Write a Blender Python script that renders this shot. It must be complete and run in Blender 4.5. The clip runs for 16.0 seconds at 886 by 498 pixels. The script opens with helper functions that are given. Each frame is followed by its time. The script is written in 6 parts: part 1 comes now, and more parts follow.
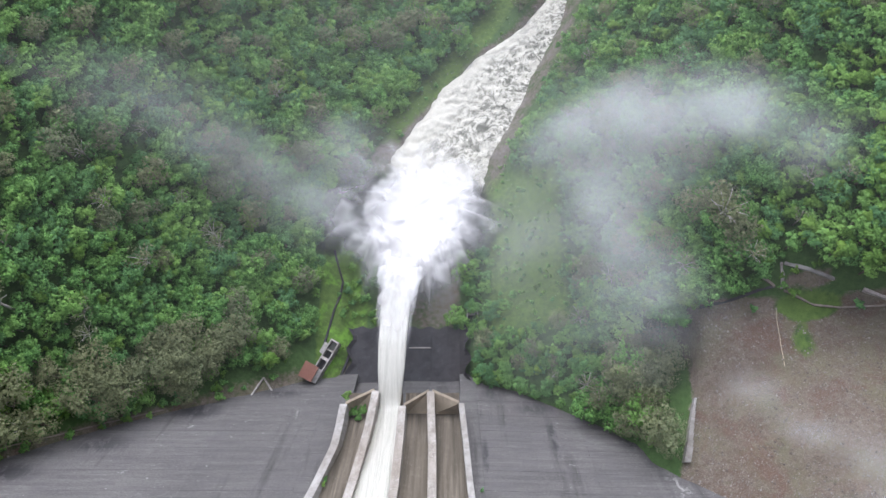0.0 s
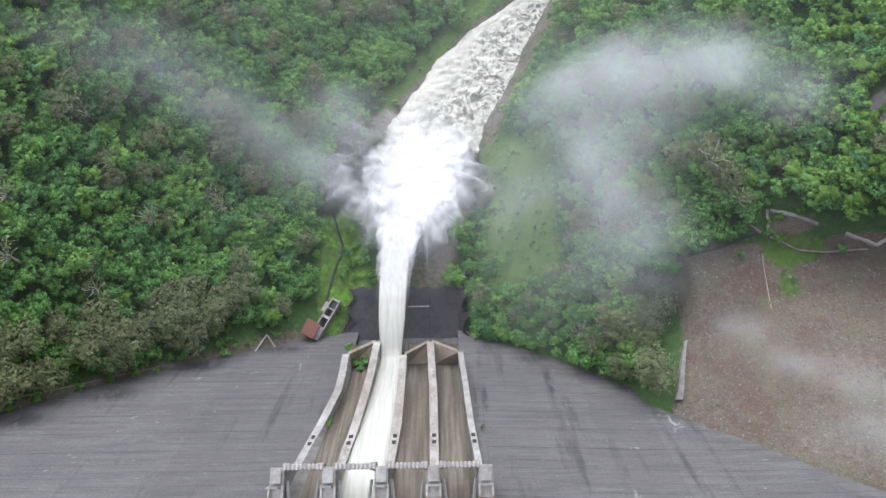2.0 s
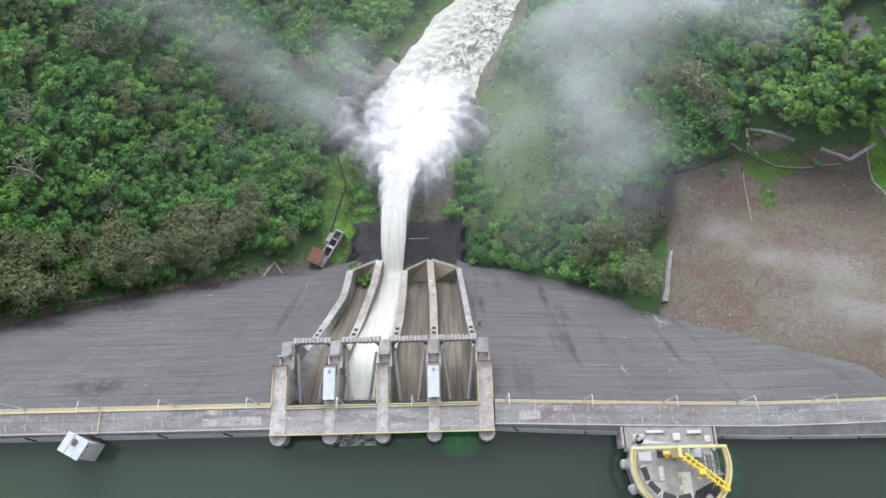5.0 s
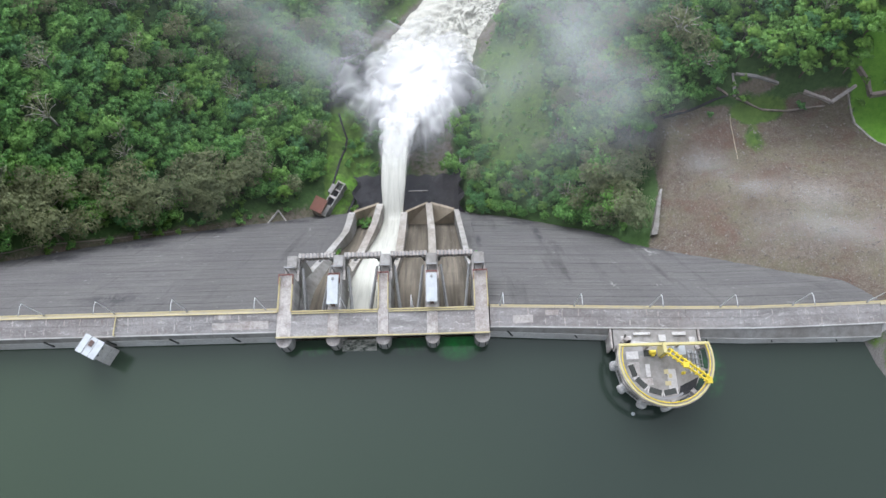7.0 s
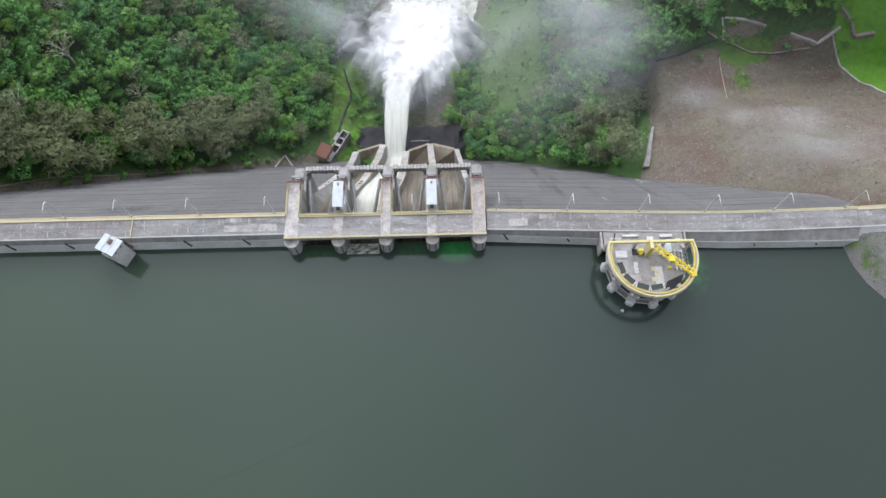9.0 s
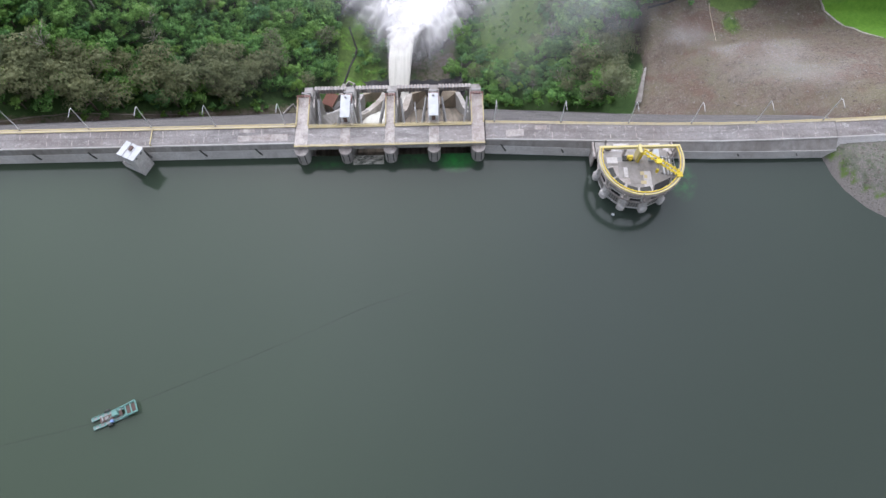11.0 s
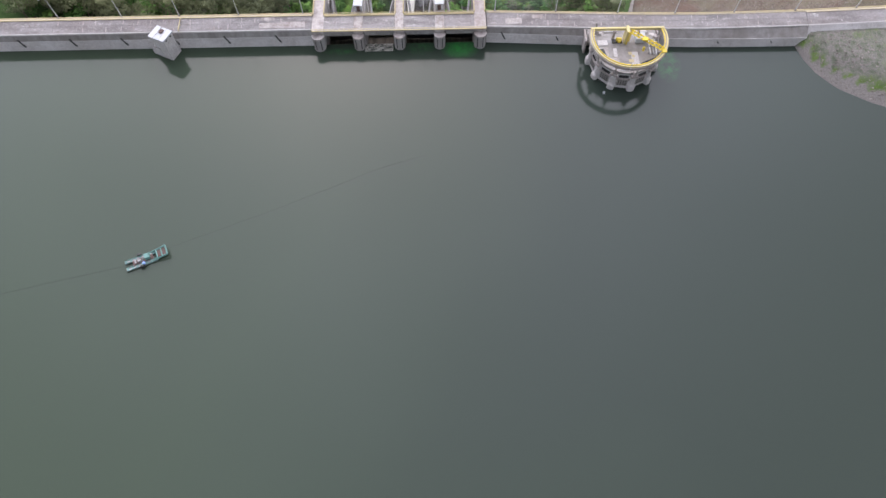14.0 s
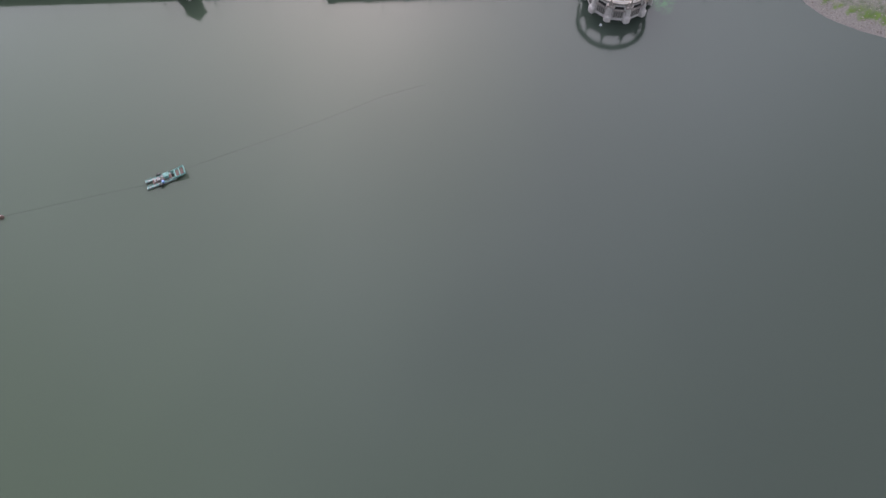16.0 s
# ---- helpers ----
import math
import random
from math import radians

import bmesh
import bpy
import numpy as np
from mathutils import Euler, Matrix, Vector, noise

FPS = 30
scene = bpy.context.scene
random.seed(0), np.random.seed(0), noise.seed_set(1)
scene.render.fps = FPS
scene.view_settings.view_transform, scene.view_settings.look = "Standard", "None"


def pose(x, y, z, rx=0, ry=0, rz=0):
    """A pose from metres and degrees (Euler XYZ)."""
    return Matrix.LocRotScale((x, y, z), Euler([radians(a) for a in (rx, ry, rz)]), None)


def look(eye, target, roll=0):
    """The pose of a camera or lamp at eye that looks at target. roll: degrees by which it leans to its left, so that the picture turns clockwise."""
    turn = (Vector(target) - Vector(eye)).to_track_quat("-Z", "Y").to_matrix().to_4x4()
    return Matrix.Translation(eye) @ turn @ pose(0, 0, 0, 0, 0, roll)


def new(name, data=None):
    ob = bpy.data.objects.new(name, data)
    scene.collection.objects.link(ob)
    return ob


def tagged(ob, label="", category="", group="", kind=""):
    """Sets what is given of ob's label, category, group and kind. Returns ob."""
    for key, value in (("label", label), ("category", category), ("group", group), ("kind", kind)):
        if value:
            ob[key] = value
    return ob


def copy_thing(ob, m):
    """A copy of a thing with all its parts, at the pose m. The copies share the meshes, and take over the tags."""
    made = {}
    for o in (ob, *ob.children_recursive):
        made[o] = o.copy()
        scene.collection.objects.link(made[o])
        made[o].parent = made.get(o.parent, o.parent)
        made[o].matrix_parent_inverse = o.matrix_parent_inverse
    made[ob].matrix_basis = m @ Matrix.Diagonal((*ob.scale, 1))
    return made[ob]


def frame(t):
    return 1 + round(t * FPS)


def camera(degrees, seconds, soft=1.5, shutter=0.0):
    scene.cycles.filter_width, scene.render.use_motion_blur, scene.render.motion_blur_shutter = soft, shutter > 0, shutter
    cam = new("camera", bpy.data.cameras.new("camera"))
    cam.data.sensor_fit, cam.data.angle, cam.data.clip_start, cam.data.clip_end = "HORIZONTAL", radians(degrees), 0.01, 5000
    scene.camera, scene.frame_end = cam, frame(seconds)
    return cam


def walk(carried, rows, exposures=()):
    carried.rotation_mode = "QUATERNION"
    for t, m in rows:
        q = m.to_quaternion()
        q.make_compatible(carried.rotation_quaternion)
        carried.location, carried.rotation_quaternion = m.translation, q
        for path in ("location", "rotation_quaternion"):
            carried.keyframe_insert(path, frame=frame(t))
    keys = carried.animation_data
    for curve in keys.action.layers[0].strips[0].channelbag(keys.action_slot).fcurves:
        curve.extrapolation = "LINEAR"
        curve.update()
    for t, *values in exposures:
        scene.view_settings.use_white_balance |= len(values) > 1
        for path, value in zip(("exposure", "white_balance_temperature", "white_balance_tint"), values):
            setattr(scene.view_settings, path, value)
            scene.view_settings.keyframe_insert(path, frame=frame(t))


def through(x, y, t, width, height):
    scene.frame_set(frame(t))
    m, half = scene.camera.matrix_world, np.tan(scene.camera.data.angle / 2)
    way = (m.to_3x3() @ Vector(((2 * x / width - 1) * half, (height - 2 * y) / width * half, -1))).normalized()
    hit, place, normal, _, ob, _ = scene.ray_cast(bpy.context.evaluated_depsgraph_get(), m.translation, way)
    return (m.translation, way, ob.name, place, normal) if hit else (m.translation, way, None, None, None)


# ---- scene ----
cam = camera(66.4, 16.0)
PATH = [
    (0, (2.802, 0.376, 160.143), (2.784, 1.063, 158.265), -1.6),
    (0.5, (1.987, -3.482, 160.387), (1.979, -2.795, 158.508), -1.1),
    (1, (1.541, -7.502, 160.765), (1.537, -6.814, 158.887), -0.9),
    (1.5, (1.253, -11.35, 160.938), (1.254, -10.664, 159.059), -0.7),
    (2, (1.08, -15.759, 161.272), (1.083, -15.073, 159.394), -0.7),
    (2.5, (1.436, -20.49, 161.792), (1.436, -19.804, 159.914), -1.1),
    (3, (1.035, -25.387, 162.02), (1.039, -24.698, 160.143), -1.0),
    (3.5, (0.533, -30.438, 162.44), (0.541, -29.748, 160.563), -0.7),
    (4, (0.595, -36.184, 162.493), (0.602, -35.487, 160.619), -0.8),
    (6.5, (1.166, -65.496, 162.331), (1.168, -64.77, 160.468), -1.3),
    (7, (1.034, -71.868, 162.245), (1.037, -71.137, 160.383), -1.3),
    (7.5, (1.03, -78.549, 161.989), (1.033, -77.812, 160.13), -1.2),
    (8, (0.973, -85.298, 161.663), (0.974, -84.555, 159.806), -1.3),
    (8.5, (1.271, -92.337, 161.355), (1.268, -91.586, 159.502), -1.6),
    (9, (1.296, -99.221, 161.125), (1.291, -98.465, 159.273), -1.7),
    (9.2, (0.798, -102.065, 160.624), (0.797, -101.305, 158.774), -1.5),
    (11.3, (1.005, -132.38, 160.017), (0.994, -131.593, 158.178), -1.90),
    (11.5, (0.756, -135.332, 159.789), (0.746, -134.541, 157.952), -1.78),
    (12, (0.133, -142.713, 159.22), (0.125, -141.913, 157.387), -1.49),
    (12.5, (-0.948, -150.48, 158.464), (-0.948, -149.667, 156.636), -1.12),
    (13, (-1.965, -158.165, 157.783), (-1.959, -157.339, 155.962), -0.74),
    (13.5, (-2.616, -165.443, 157.273), (-2.607, -164.609, 155.456), -0.56),
    (14, (-2.483, -172.282, 156.709), (-2.478, -171.439, 154.895), -0.83),
    (14.5, (-2.434, -178.765, 156.686), (-2.432, -177.92, 154.874), -1.02),
    (15, (-1.371, -185.123, 156.459), (-1.381, -184.274, 154.647), -1.84),
    (15.5, (-0.598, -190.665, 155.634), (-0.624, -189.817, 153.823), -2.76),
    (16, (0.487, -196.457, 154.855), (0.447, -195.606, 153.046), -3.76),
]

walk(cam, [(t, look(eye, target, roll)) for t, eye, target, roll in PATH], [(0.0, 0.49, 6620, 14), (4.0, 0.50, 6600, 9), (9.0, 0.48, 6600, 9), (11.5, 0.52, 6700, 17), (13.0, 0.54, 6780, 19), (16.0, 0.58, 6880, 22)])

# ---- light ----
SUN_EL, SUN_AZ = 44.0, -10.0  # degrees; azimuth from +y towards +x
world = bpy.data.worlds.new("overcast_sky")
scene.world = world
world.use_nodes = True
wn = world.node_tree.nodes
sky = wn.new("ShaderNodeTexSky")
sky.sky_type = "NISHITA"
sky.sun_disc = False
sky.sun_elevation = radians(SUN_EL)
sky.sun_rotation = radians(SUN_AZ)
sky.air_density, sky.dust_density, sky.ozone_density = 1.0, 0.6, 1.0
wn["Background"].inputs["Strength"].default_value = 0.165
# the cloud cover takes most of the blue out of the sky
cloud = wn.new("ShaderNodeHueSaturation")
cloud.inputs["Saturation"].default_value = 0.5
world.node_tree.links.new(sky.outputs["Color"], cloud.inputs["Color"])
# the hidden sun brightens the cloud round it; the cover is a little uneven all over
sx, sy = math.sin(radians(SUN_AZ)), math.cos(radians(SUN_AZ))
toward = wn.new("ShaderNodeVectorMath")
toward.operation = "DOT_PRODUCT"
where = wn.new("ShaderNodeTexCoord")
world.node_tree.links.new(where.outputs["Generated"], toward.inputs[0])
toward.inputs[1].default_value = (sx * math.cos(radians(SUN_EL)), sy * math.cos(radians(SUN_EL)), math.sin(radians(SUN_EL)))
veil = wn.new("ShaderNodeMapRange")
veil.interpolation_type = "SMOOTHERSTEP"
for key, val in (("From Min", 0.55), ("From Max", 1.0), ("To Min", 0.75), ("To Max", 3.2)):
    veil.inputs[key].default_value = val
world.node_tree.links.new(toward.outputs["Value"], veil.inputs["Value"])
drift = wn.new("ShaderNodeTexNoise")
drift.inputs["Scale"].default_value, drift.inputs["Detail"].default_value = 2.2, 4.0
world.node_tree.links.new(where.outputs["Generated"], drift.inputs["Vector"])
uneven = wn.new("ShaderNodeMapRange")
for key, val in (("From Min", 0.3), ("From Max", 0.7), ("To Min", 0.8), ("To Max", 1.2)):
    uneven.inputs[key].default_value = val
world.node_tree.links.new(drift.outputs["Fac"], uneven.inputs["Value"])
amount = wn.new("ShaderNodeMath")
amount.operation = "MULTIPLY"
world.node_tree.links.new(veil.outputs["Result"], amount.inputs[0])
world.node_tree.links.new(uneven.outputs["Result"], amount.inputs[1])
shine = wn.new("ShaderNodeVectorMath")
shine.operation = "SCALE"
world.node_tree.links.new(cloud.outputs["Color"], shine.inputs[0])
world.node_tree.links.new(amount.outputs[0], shine.inputs["Scale"])
world.node_tree.links.new(shine.outputs[0], wn["Background"].inputs["Color"])
sun_data = bpy.data.lights.new("sun", "SUN")
sun_data.energy, sun_data.angle, sun_data.color = 1.15, radians(130), (1.0, 0.985, 0.99)
sun = new("sun", sun_data)
sun.matrix_world = look((400 * sx, 400 * sy, 400 * math.tan(radians(SUN_EL))), (0, 0, 0))


# ---- materials ----
class Mat:
    """A small node builder round one Principled shader."""

    def __init__(self, name, rough=0.8, metal=0.0, spec=0.3):
        self.m = bpy.data.materials.new(name)
        self.m.use_nodes = True
        self.nt = self.m.node_tree
        self.p = self.nt.nodes["Principled BSDF"]
        self.p.inputs["Roughness"].default_value = rough
        self.p.inputs["Metallic"].default_value = metal
        self.p.inputs["Specular IOR Level"].default_value = spec
        self.out = self.nt.nodes["Material Output"]

    def node(self, kind, **inputs):
        n = self.nt.nodes.new(kind)
        for k, v in inputs.items():
            n.inputs[k.replace("_", " ")].default_value = v
        return n

    def link(self, a, b):
        self.nt.links.new(a, b)

    def coords(self, scale=(1, 1, 1), rot=(0, 0, 0)):
        g = self.node("ShaderNodeNewGeometry")
        mp = self.node("ShaderNodeMapping")
        mp.inputs["Scale"].default_value = scale
        mp.inputs["Rotation"].default_value = [radians(a) for a in rot]
        self.link(g.outputs["Position"], mp.inputs["Vector"])
        return mp.outputs["Vector"]

    def noise(self, scale, detail=4.0, rough=0.55, stretch=(1, 1, 1), distort=0.0, rot=(0, 0, 0)):
        n = self.node("ShaderNodeTexNoise", Scale=scale, Detail=detail, Roughness=rough, Distortion=distort)
        self.link(self.coords(stretch, rot), n.inputs["Vector"])
        return n.outputs["Fac"]

    def span(self, fac, lo, hi, a=0.0, b=1.0):
        n = self.node("ShaderNodeMapRange")
        n.inputs["From Min"].default_value, n.inputs["From Max"].default_value = lo, hi
        n.inputs["To Min"].default_value, n.inputs["To Max"].default_value = a, b
        self.link(fac, n.inputs["Value"])
        return n.outputs["Result"]

    def math(self, op, a, b):
        n = self.node("ShaderNodeMath")
        n.operation = op
        for i, v in enumerate((a, b)):
            if isinstance(v, (int, float)):
                n.inputs[i].default_value = v
            else:
                self.link(v, n.inputs[i])
        return n.outputs[0]

    def mix(self, fac, a, b, blend="MIX"):
        n = self.node("ShaderNodeMix")
        n.data_type, n.blend_type = "RGBA", blend
        for i, v in ((0, fac), (6, a), (7, b)):
            if isinstance(v, tuple):
                n.inputs[i].default_value = (*v, 1.0)[:4]
            elif isinstance(v, (int, float)):
                n.inputs[i].default_value = v
            else:
                self.link(v, n.inputs[i])
        return n.outputs[2]

    def patch(self, x, y, sx, sy, amt):
        """A soft ellipse on the plan round x, y."""
        g = self.node("ShaderNodeNewGeometry")
        sub_, mul, ln = (self.node("ShaderNodeVectorMath") for _ in range(3))
        sub_.operation, mul.operation, ln.operation = "SUBTRACT", "MULTIPLY", "LENGTH"
        self.link(g.outputs["Position"], sub_.inputs[0])
        sub_.inputs[1].default_value = (x, y, 0)
        self.link(sub_.outputs[0], mul.inputs[0])
        mul.inputs[1].default_value = (1 / sx, 1 / sy, 0)
        self.link(mul.outputs[0], ln.inputs[0])
        return self.span(ln.outputs["Value"], 1.0, 0.3, 0.0, amt)

    def colour(self, socket):
        if isinstance(socket, tuple):
            self.p.inputs["Base Color"].default_value = (*socket, 1.0)
        else:
            self.link(socket, self.p.inputs["Base Color"])
        return self

    def bump(self, height, strength=0.4, distance=0.1):
        b = self.node("ShaderNodeBump", Strength=strength, Distance=distance)
        self.link(height, b.inputs["Height"])
        self.link(b.outputs["Normal"], self.p.inputs["Normal"])
        return self


def simple(name, colour, rough=0.6, metal=0.0, wear=0.25, scale=1.5, dirt=(0.12, 0.11, 0.09)):
    m = Mat(name, rough, metal)
    n = m.noise(scale, 5)
    fine = m.noise(scale * 9, 3)
    c = m.mix(m.span(n, 0.45, 0.75, 0.0, wear), colour, dirt)
    c = m.mix(m.span(fine, 0.3, 0.7, 0.0, 0.25), c, tuple(v * 0.7 for v in colour))
    m.colour(c).bump(fine, 0.25, 0.02)
    return m.m


def concrete(name, base, dark, streak=(0.25, 3.0, 3.0), amount=0.8, stain=(0.20, 0.17, 0.13), stain_amt=0.35, lift=0.0, chalk=0.0):
    m = Mat(name, 0.9, 0, 0.2)
    big = m.noise(0.045, 5, 0.6)
    mid = m.noise(0.6, 5, 0.65)
    st = m.noise(0.5, 4, 0.6, streak)
    fine = m.noise(6.0, 3)
    c = m.mix(m.span(st, 0.38, 0.66, 0.0, amount), base, dark)
    c = m.mix(m.span(big, 0.42, 0.68, 0.0, stain_amt), c, stain)
    c = m.mix(m.span(mid, 0.55, 0.75, 0.0, 0.35), c, tuple(min(1, v * 1.25) for v in base))
    c = m.mix(m.span(fine, 0.3, 0.7, 0.0, 0.22), c, dark)
    if chalk:
        grit = m.noise(2.0, 5, 0.8)
        c = m.mix(m.span(grit, 0.52, 0.66, 0.0, 0.42), c, tuple(v * 0.75 for v in dark))
        c = m.mix(m.span(grit, 0.46, 0.34, 0.0, 0.38), c, tuple(min(1, v * 1.3) for v in base))
        # pale lime bloom and brown drips
        bloom = m.noise(0.9, 6, 0.75, (0.5, 1.0, 1.0), 1.0)
        c = m.mix(m.span(bloom, 0.56, 0.68, 0.0, chalk), c, (0.62, 0.60, 0.58))
        drips = m.noise(1.6, 5, 0.7, (1.0, 0.5, 0.3), 0.5)
        c = m.mix(m.span(drips, 0.57, 0.70, 0.0, chalk), c, (0.17, 0.12, 0.105))
    if lift:
        grain = m.noise(2.6, 5, 0.75, (0.6, 1.0, 1.0))
        c = m.mix(m.span(grain, 0.50, 0.66, 0.0, 0.5), c, tuple(v * 0.7 for v in dark))
        c = m.mix(m.span(grain, 0.46, 0.34, 0.0, 0.45), c, tuple(v * 1.3 for v in base))
        # each pour differs a little; dark runs of damp go down the slope
        info = m.node("ShaderNodeObjectInfo")
        c = m.mix(m.span(info.outputs["Random"], 0.0, 1.0, 0.0, 0.35), c, dark)
        runs = m.noise(0.16, 5, 0.65, (1.0, 0.10, 0.10))
        c = m.mix(m.span(runs, 0.57, 0.72, 0.0, 0.75), c, tuple(v * 0.55 for v in dark))
        light = m.noise(0.09, 5, 0.7, (0.5, 1.0, 1.0), 0.5)
        c = m.mix(m.span(light, 0.58, 0.75, 0.0, 0.5), c, tuple(v * 1.3 for v in base))
        spots = m.noise(0.30, 5, 0.7, (0.7, 1.0, 1.0))
        c = m.mix(m.span(spots, 0.66, 0.74, 0.0, 0.7), c, (0.42, 0.42, 0.42))
        lines = m.noise(0.9, 3, 0.6, (0.015, 1.0, 1.0))
        c = m.mix(m.span(lines, 0.56, 0.70, 0.0, 0.15), c, tuple(v * 0.6 for v in dark))
        dash = m.noise(1.1, 5, 0.7, (0.10, 1.6, 1.6), 0.3)
        c = m.mix(m.span(dash, 0.57, 0.68, 0.0, 0.36), c, tuple(v * 0.62 for v in dark))
        c = m.mix(m.span(dash, 0.42, 0.32, 0.0, 0.28), c, (0.25, 0.243, 0.24))
        scrape = m.noise(0.5, 6, 0.78, (0.5, 1.2, 1.2), 1.5)
        c = m.mix(m.span(scrape, 0.64, 0.72, 0.0, 0.8), c, (0.38, 0.37, 0.36))
        blot = m.noise(0.22, 6, 0.72, (0.8, 1.0, 1.0), 0.7)
        c = m.mix(m.span(blot, 0.52, 0.66, 0.0, 0.45), c, (0.10, 0.095, 0.10))
        # seepage stains by the foot of the wings and pale scrapes higher up
        ragged = m.noise(0.35, 6, 0.75, (1.0, 0.45, 0.45), 0.8)
        for x, y, sx, sy, amt in SEEPAGE:
            c = m.mix(m.math("MULTIPLY", m.patch(x, y, sx, sy, amt), m.span(ragged, 0.40, 0.52)), c, (0.045, 0.044, 0.048))
        for x, y, sx, sy in ((64.5, 3.0, 3.5, 4.0), (57.5, -17.0, 2.0, 0.8), (46.0, -17.0, 1.0, 3.0), (-46.0, 28.0, 1.2, 5.0)):
            c = m.mix(m.math("MULTIPLY", m.patch(x, y, sx, sy, 0.6), m.span(ragged, 0.50, 0.58)), c, (0.40, 0.39, 0.38))
    m.colour(c).bump(m.math("ADD", mid, fine), 0.35, 0.08)
    return m.m


SEEPAGE = ((34.2, 17.0, 1.8, 9.0, 0.9), (31.0, 27.5, 8.0, 3.5, 0.8), (46.0, 26.0, 8.0, 3.0, 0.7), (57.5, 16.5, 5.0, 4.0, 0.95), (61.5, 11.0, 4.0, 4.5, 0.9), (13.2, 12.0, 1.2, 6.0, 0.8), (16.5, 33.0, 4.0, 5.0, 0.5),
           (-79.0, 26.5, 10.0, 3.5, 0.85), (-54.0, 33.5, 10.0, 2.5, 0.7), (-101.0, 15.0, 12.0, 3.5, 0.8), (-119.0, 6.5, 10.0, 3.5, 0.8), (-84.0, -18.5, 10.0, 3.5, 0.85))
M = {}
M["face"] = concrete("weathered_face_concrete", (0.146, 0.141, 0.138), (0.082, 0.079, 0.079), (0.10, 0.9, 0.9), 0.75, (0.106, 0.102, 0.105), 0.6, 1.0)
M["concrete"] = concrete("grey_concrete", (0.40, 0.39, 0.375), (0.20, 0.19, 0.18), (1.0, 1.0, 0.15), 0.8, (0.19, 0.165, 0.14), 0.6)
M["pale"] = concrete("pale_concrete", (0.52, 0.49, 0.465), (0.25, 0.225, 0.21), (1.0, 1.0, 0.2), 0.85, (0.29, 0.235, 0.21), 0.6, chalk=0.45)
M["worn"] = concrete("worn_wall_concrete", (0.40, 0.375, 0.345), (0.19, 0.175, 0.155), (1.0, 0.4, 0.3), 0.9, (0.23, 0.19, 0.155), 0.6, chalk=0.5)
M["road"] = concrete("worn_road_concrete", (0.345, 0.332, 0.325), (0.18, 0.172, 0.168), (0.25, 1.0, 1.0), 0.9, (0.215, 0.185, 0.175), 0.6, chalk=0.6)
M["chute"] = concrete("stained_chute_concrete", (0.19, 0.162, 0.13), (0.07, 0.062, 0.05), (1.6, 0.06, 0.06), 1.0, (0.10, 0.085, 0.065), 0.6)
M["ramp"] = concrete("tan_bucket_concrete", (0.44, 0.37, 0.28), (0.24, 0.20, 0.15), (0.8, 0.3, 0.3), 0.7)
M["apron"] = concrete("wet_dark_rock", (0.055, 0.055, 0.06), (0.03, 0.03, 0.034), (0.4, 0.4, 0.4), 0.7, (0.07, 0.06, 0.06), 0.4)
M["yellow"] = simple("faded_yellow_paint", (0.53, 0.45, 0.25), 0.6, 0, 0.6, 0.8, (0.45, 0.40, 0.30))
M["tan"] = simple("worn_tan_paint", (0.50, 0.44, 0.30), 0.7, 0, 0.7, 0.8, (0.36, 0.33, 0.29))
M["bright_yellow"] = simple("bright_yellow_paint", (0.72, 0.55, 0.05), 0.5, 0, 0.25, 1.0, (0.5, 0.42, 0.15))
M["cream_yellow"] = simple("chalky_yellow_paint", (0.62, 0.54, 0.24), 0.6, 0, 0.5, 1.0, (0.55, 0.5, 0.4))
M["white"] = simple("white_sheet_metal", (0.52, 0.55, 0.57), 0.45, 0.0, 0.4, 0.7, (0.33, 0.33, 0.33))
M["red"] = simple("dull_red_paint", (0.20, 0.085, 0.075), 0.6, 0, 0.3, 1.0)
M["steel"] = simple("grey_steel", (0.30, 0.30, 0.30), 0.5, 0.3, 0.4, 1.0)
M["galv"] = simple("pale_galvanised_steel", (0.68, 0.69, 0.70), 0.45, 0.2, 0.15, 1.0)
# near-black rope colour; on solid vents, grooves and wells it stands in for shade
M["dark"] = simple("opening_shade_and_dark_rope", (0.03, 0.03, 0.032), 0.9, 0, 0.2)
M["gate"] = simple("dark_gate_steel", (0.06, 0.065, 0.06), 0.6, 0.2, 0.5, 0.6, (0.05, 0.045, 0.04))
M["tile"] = simple("red_roof_tile", (0.26, 0.125, 0.095), 0.85, 0, 0.4, 0.8, (0.2, 0.12, 0.09))
M["teal"] = simple("faded_teal_paint", (0.13, 0.29, 0.26), 0.6, 0, 0.5, 1.6, (0.20, 0.24, 0.22))
M["rust"] = simple("rusty_brown_paint", (0.13, 0.085, 0.075), 0.8, 0, 0.3, 1.2)
M["bark"] = simple("grey_brown_bark", (0.17, 0.14, 0.11), 0.9, 0, 0.4, 1.5)
M["wash"] = concrete("whitewashed_concrete", (0.66, 0.65, 0.64), (0.40, 0.385, 0.37), (0.3, 1.0, 0.3), 0.6, (0.42, 0.38, 0.35), 0.5, chalk=0.3)
M["rock"] = concrete("brown_grey_rock", (0.27, 0.23, 0.20), (0.12, 0.10, 0.09), (1, 1, 1), 0.7)


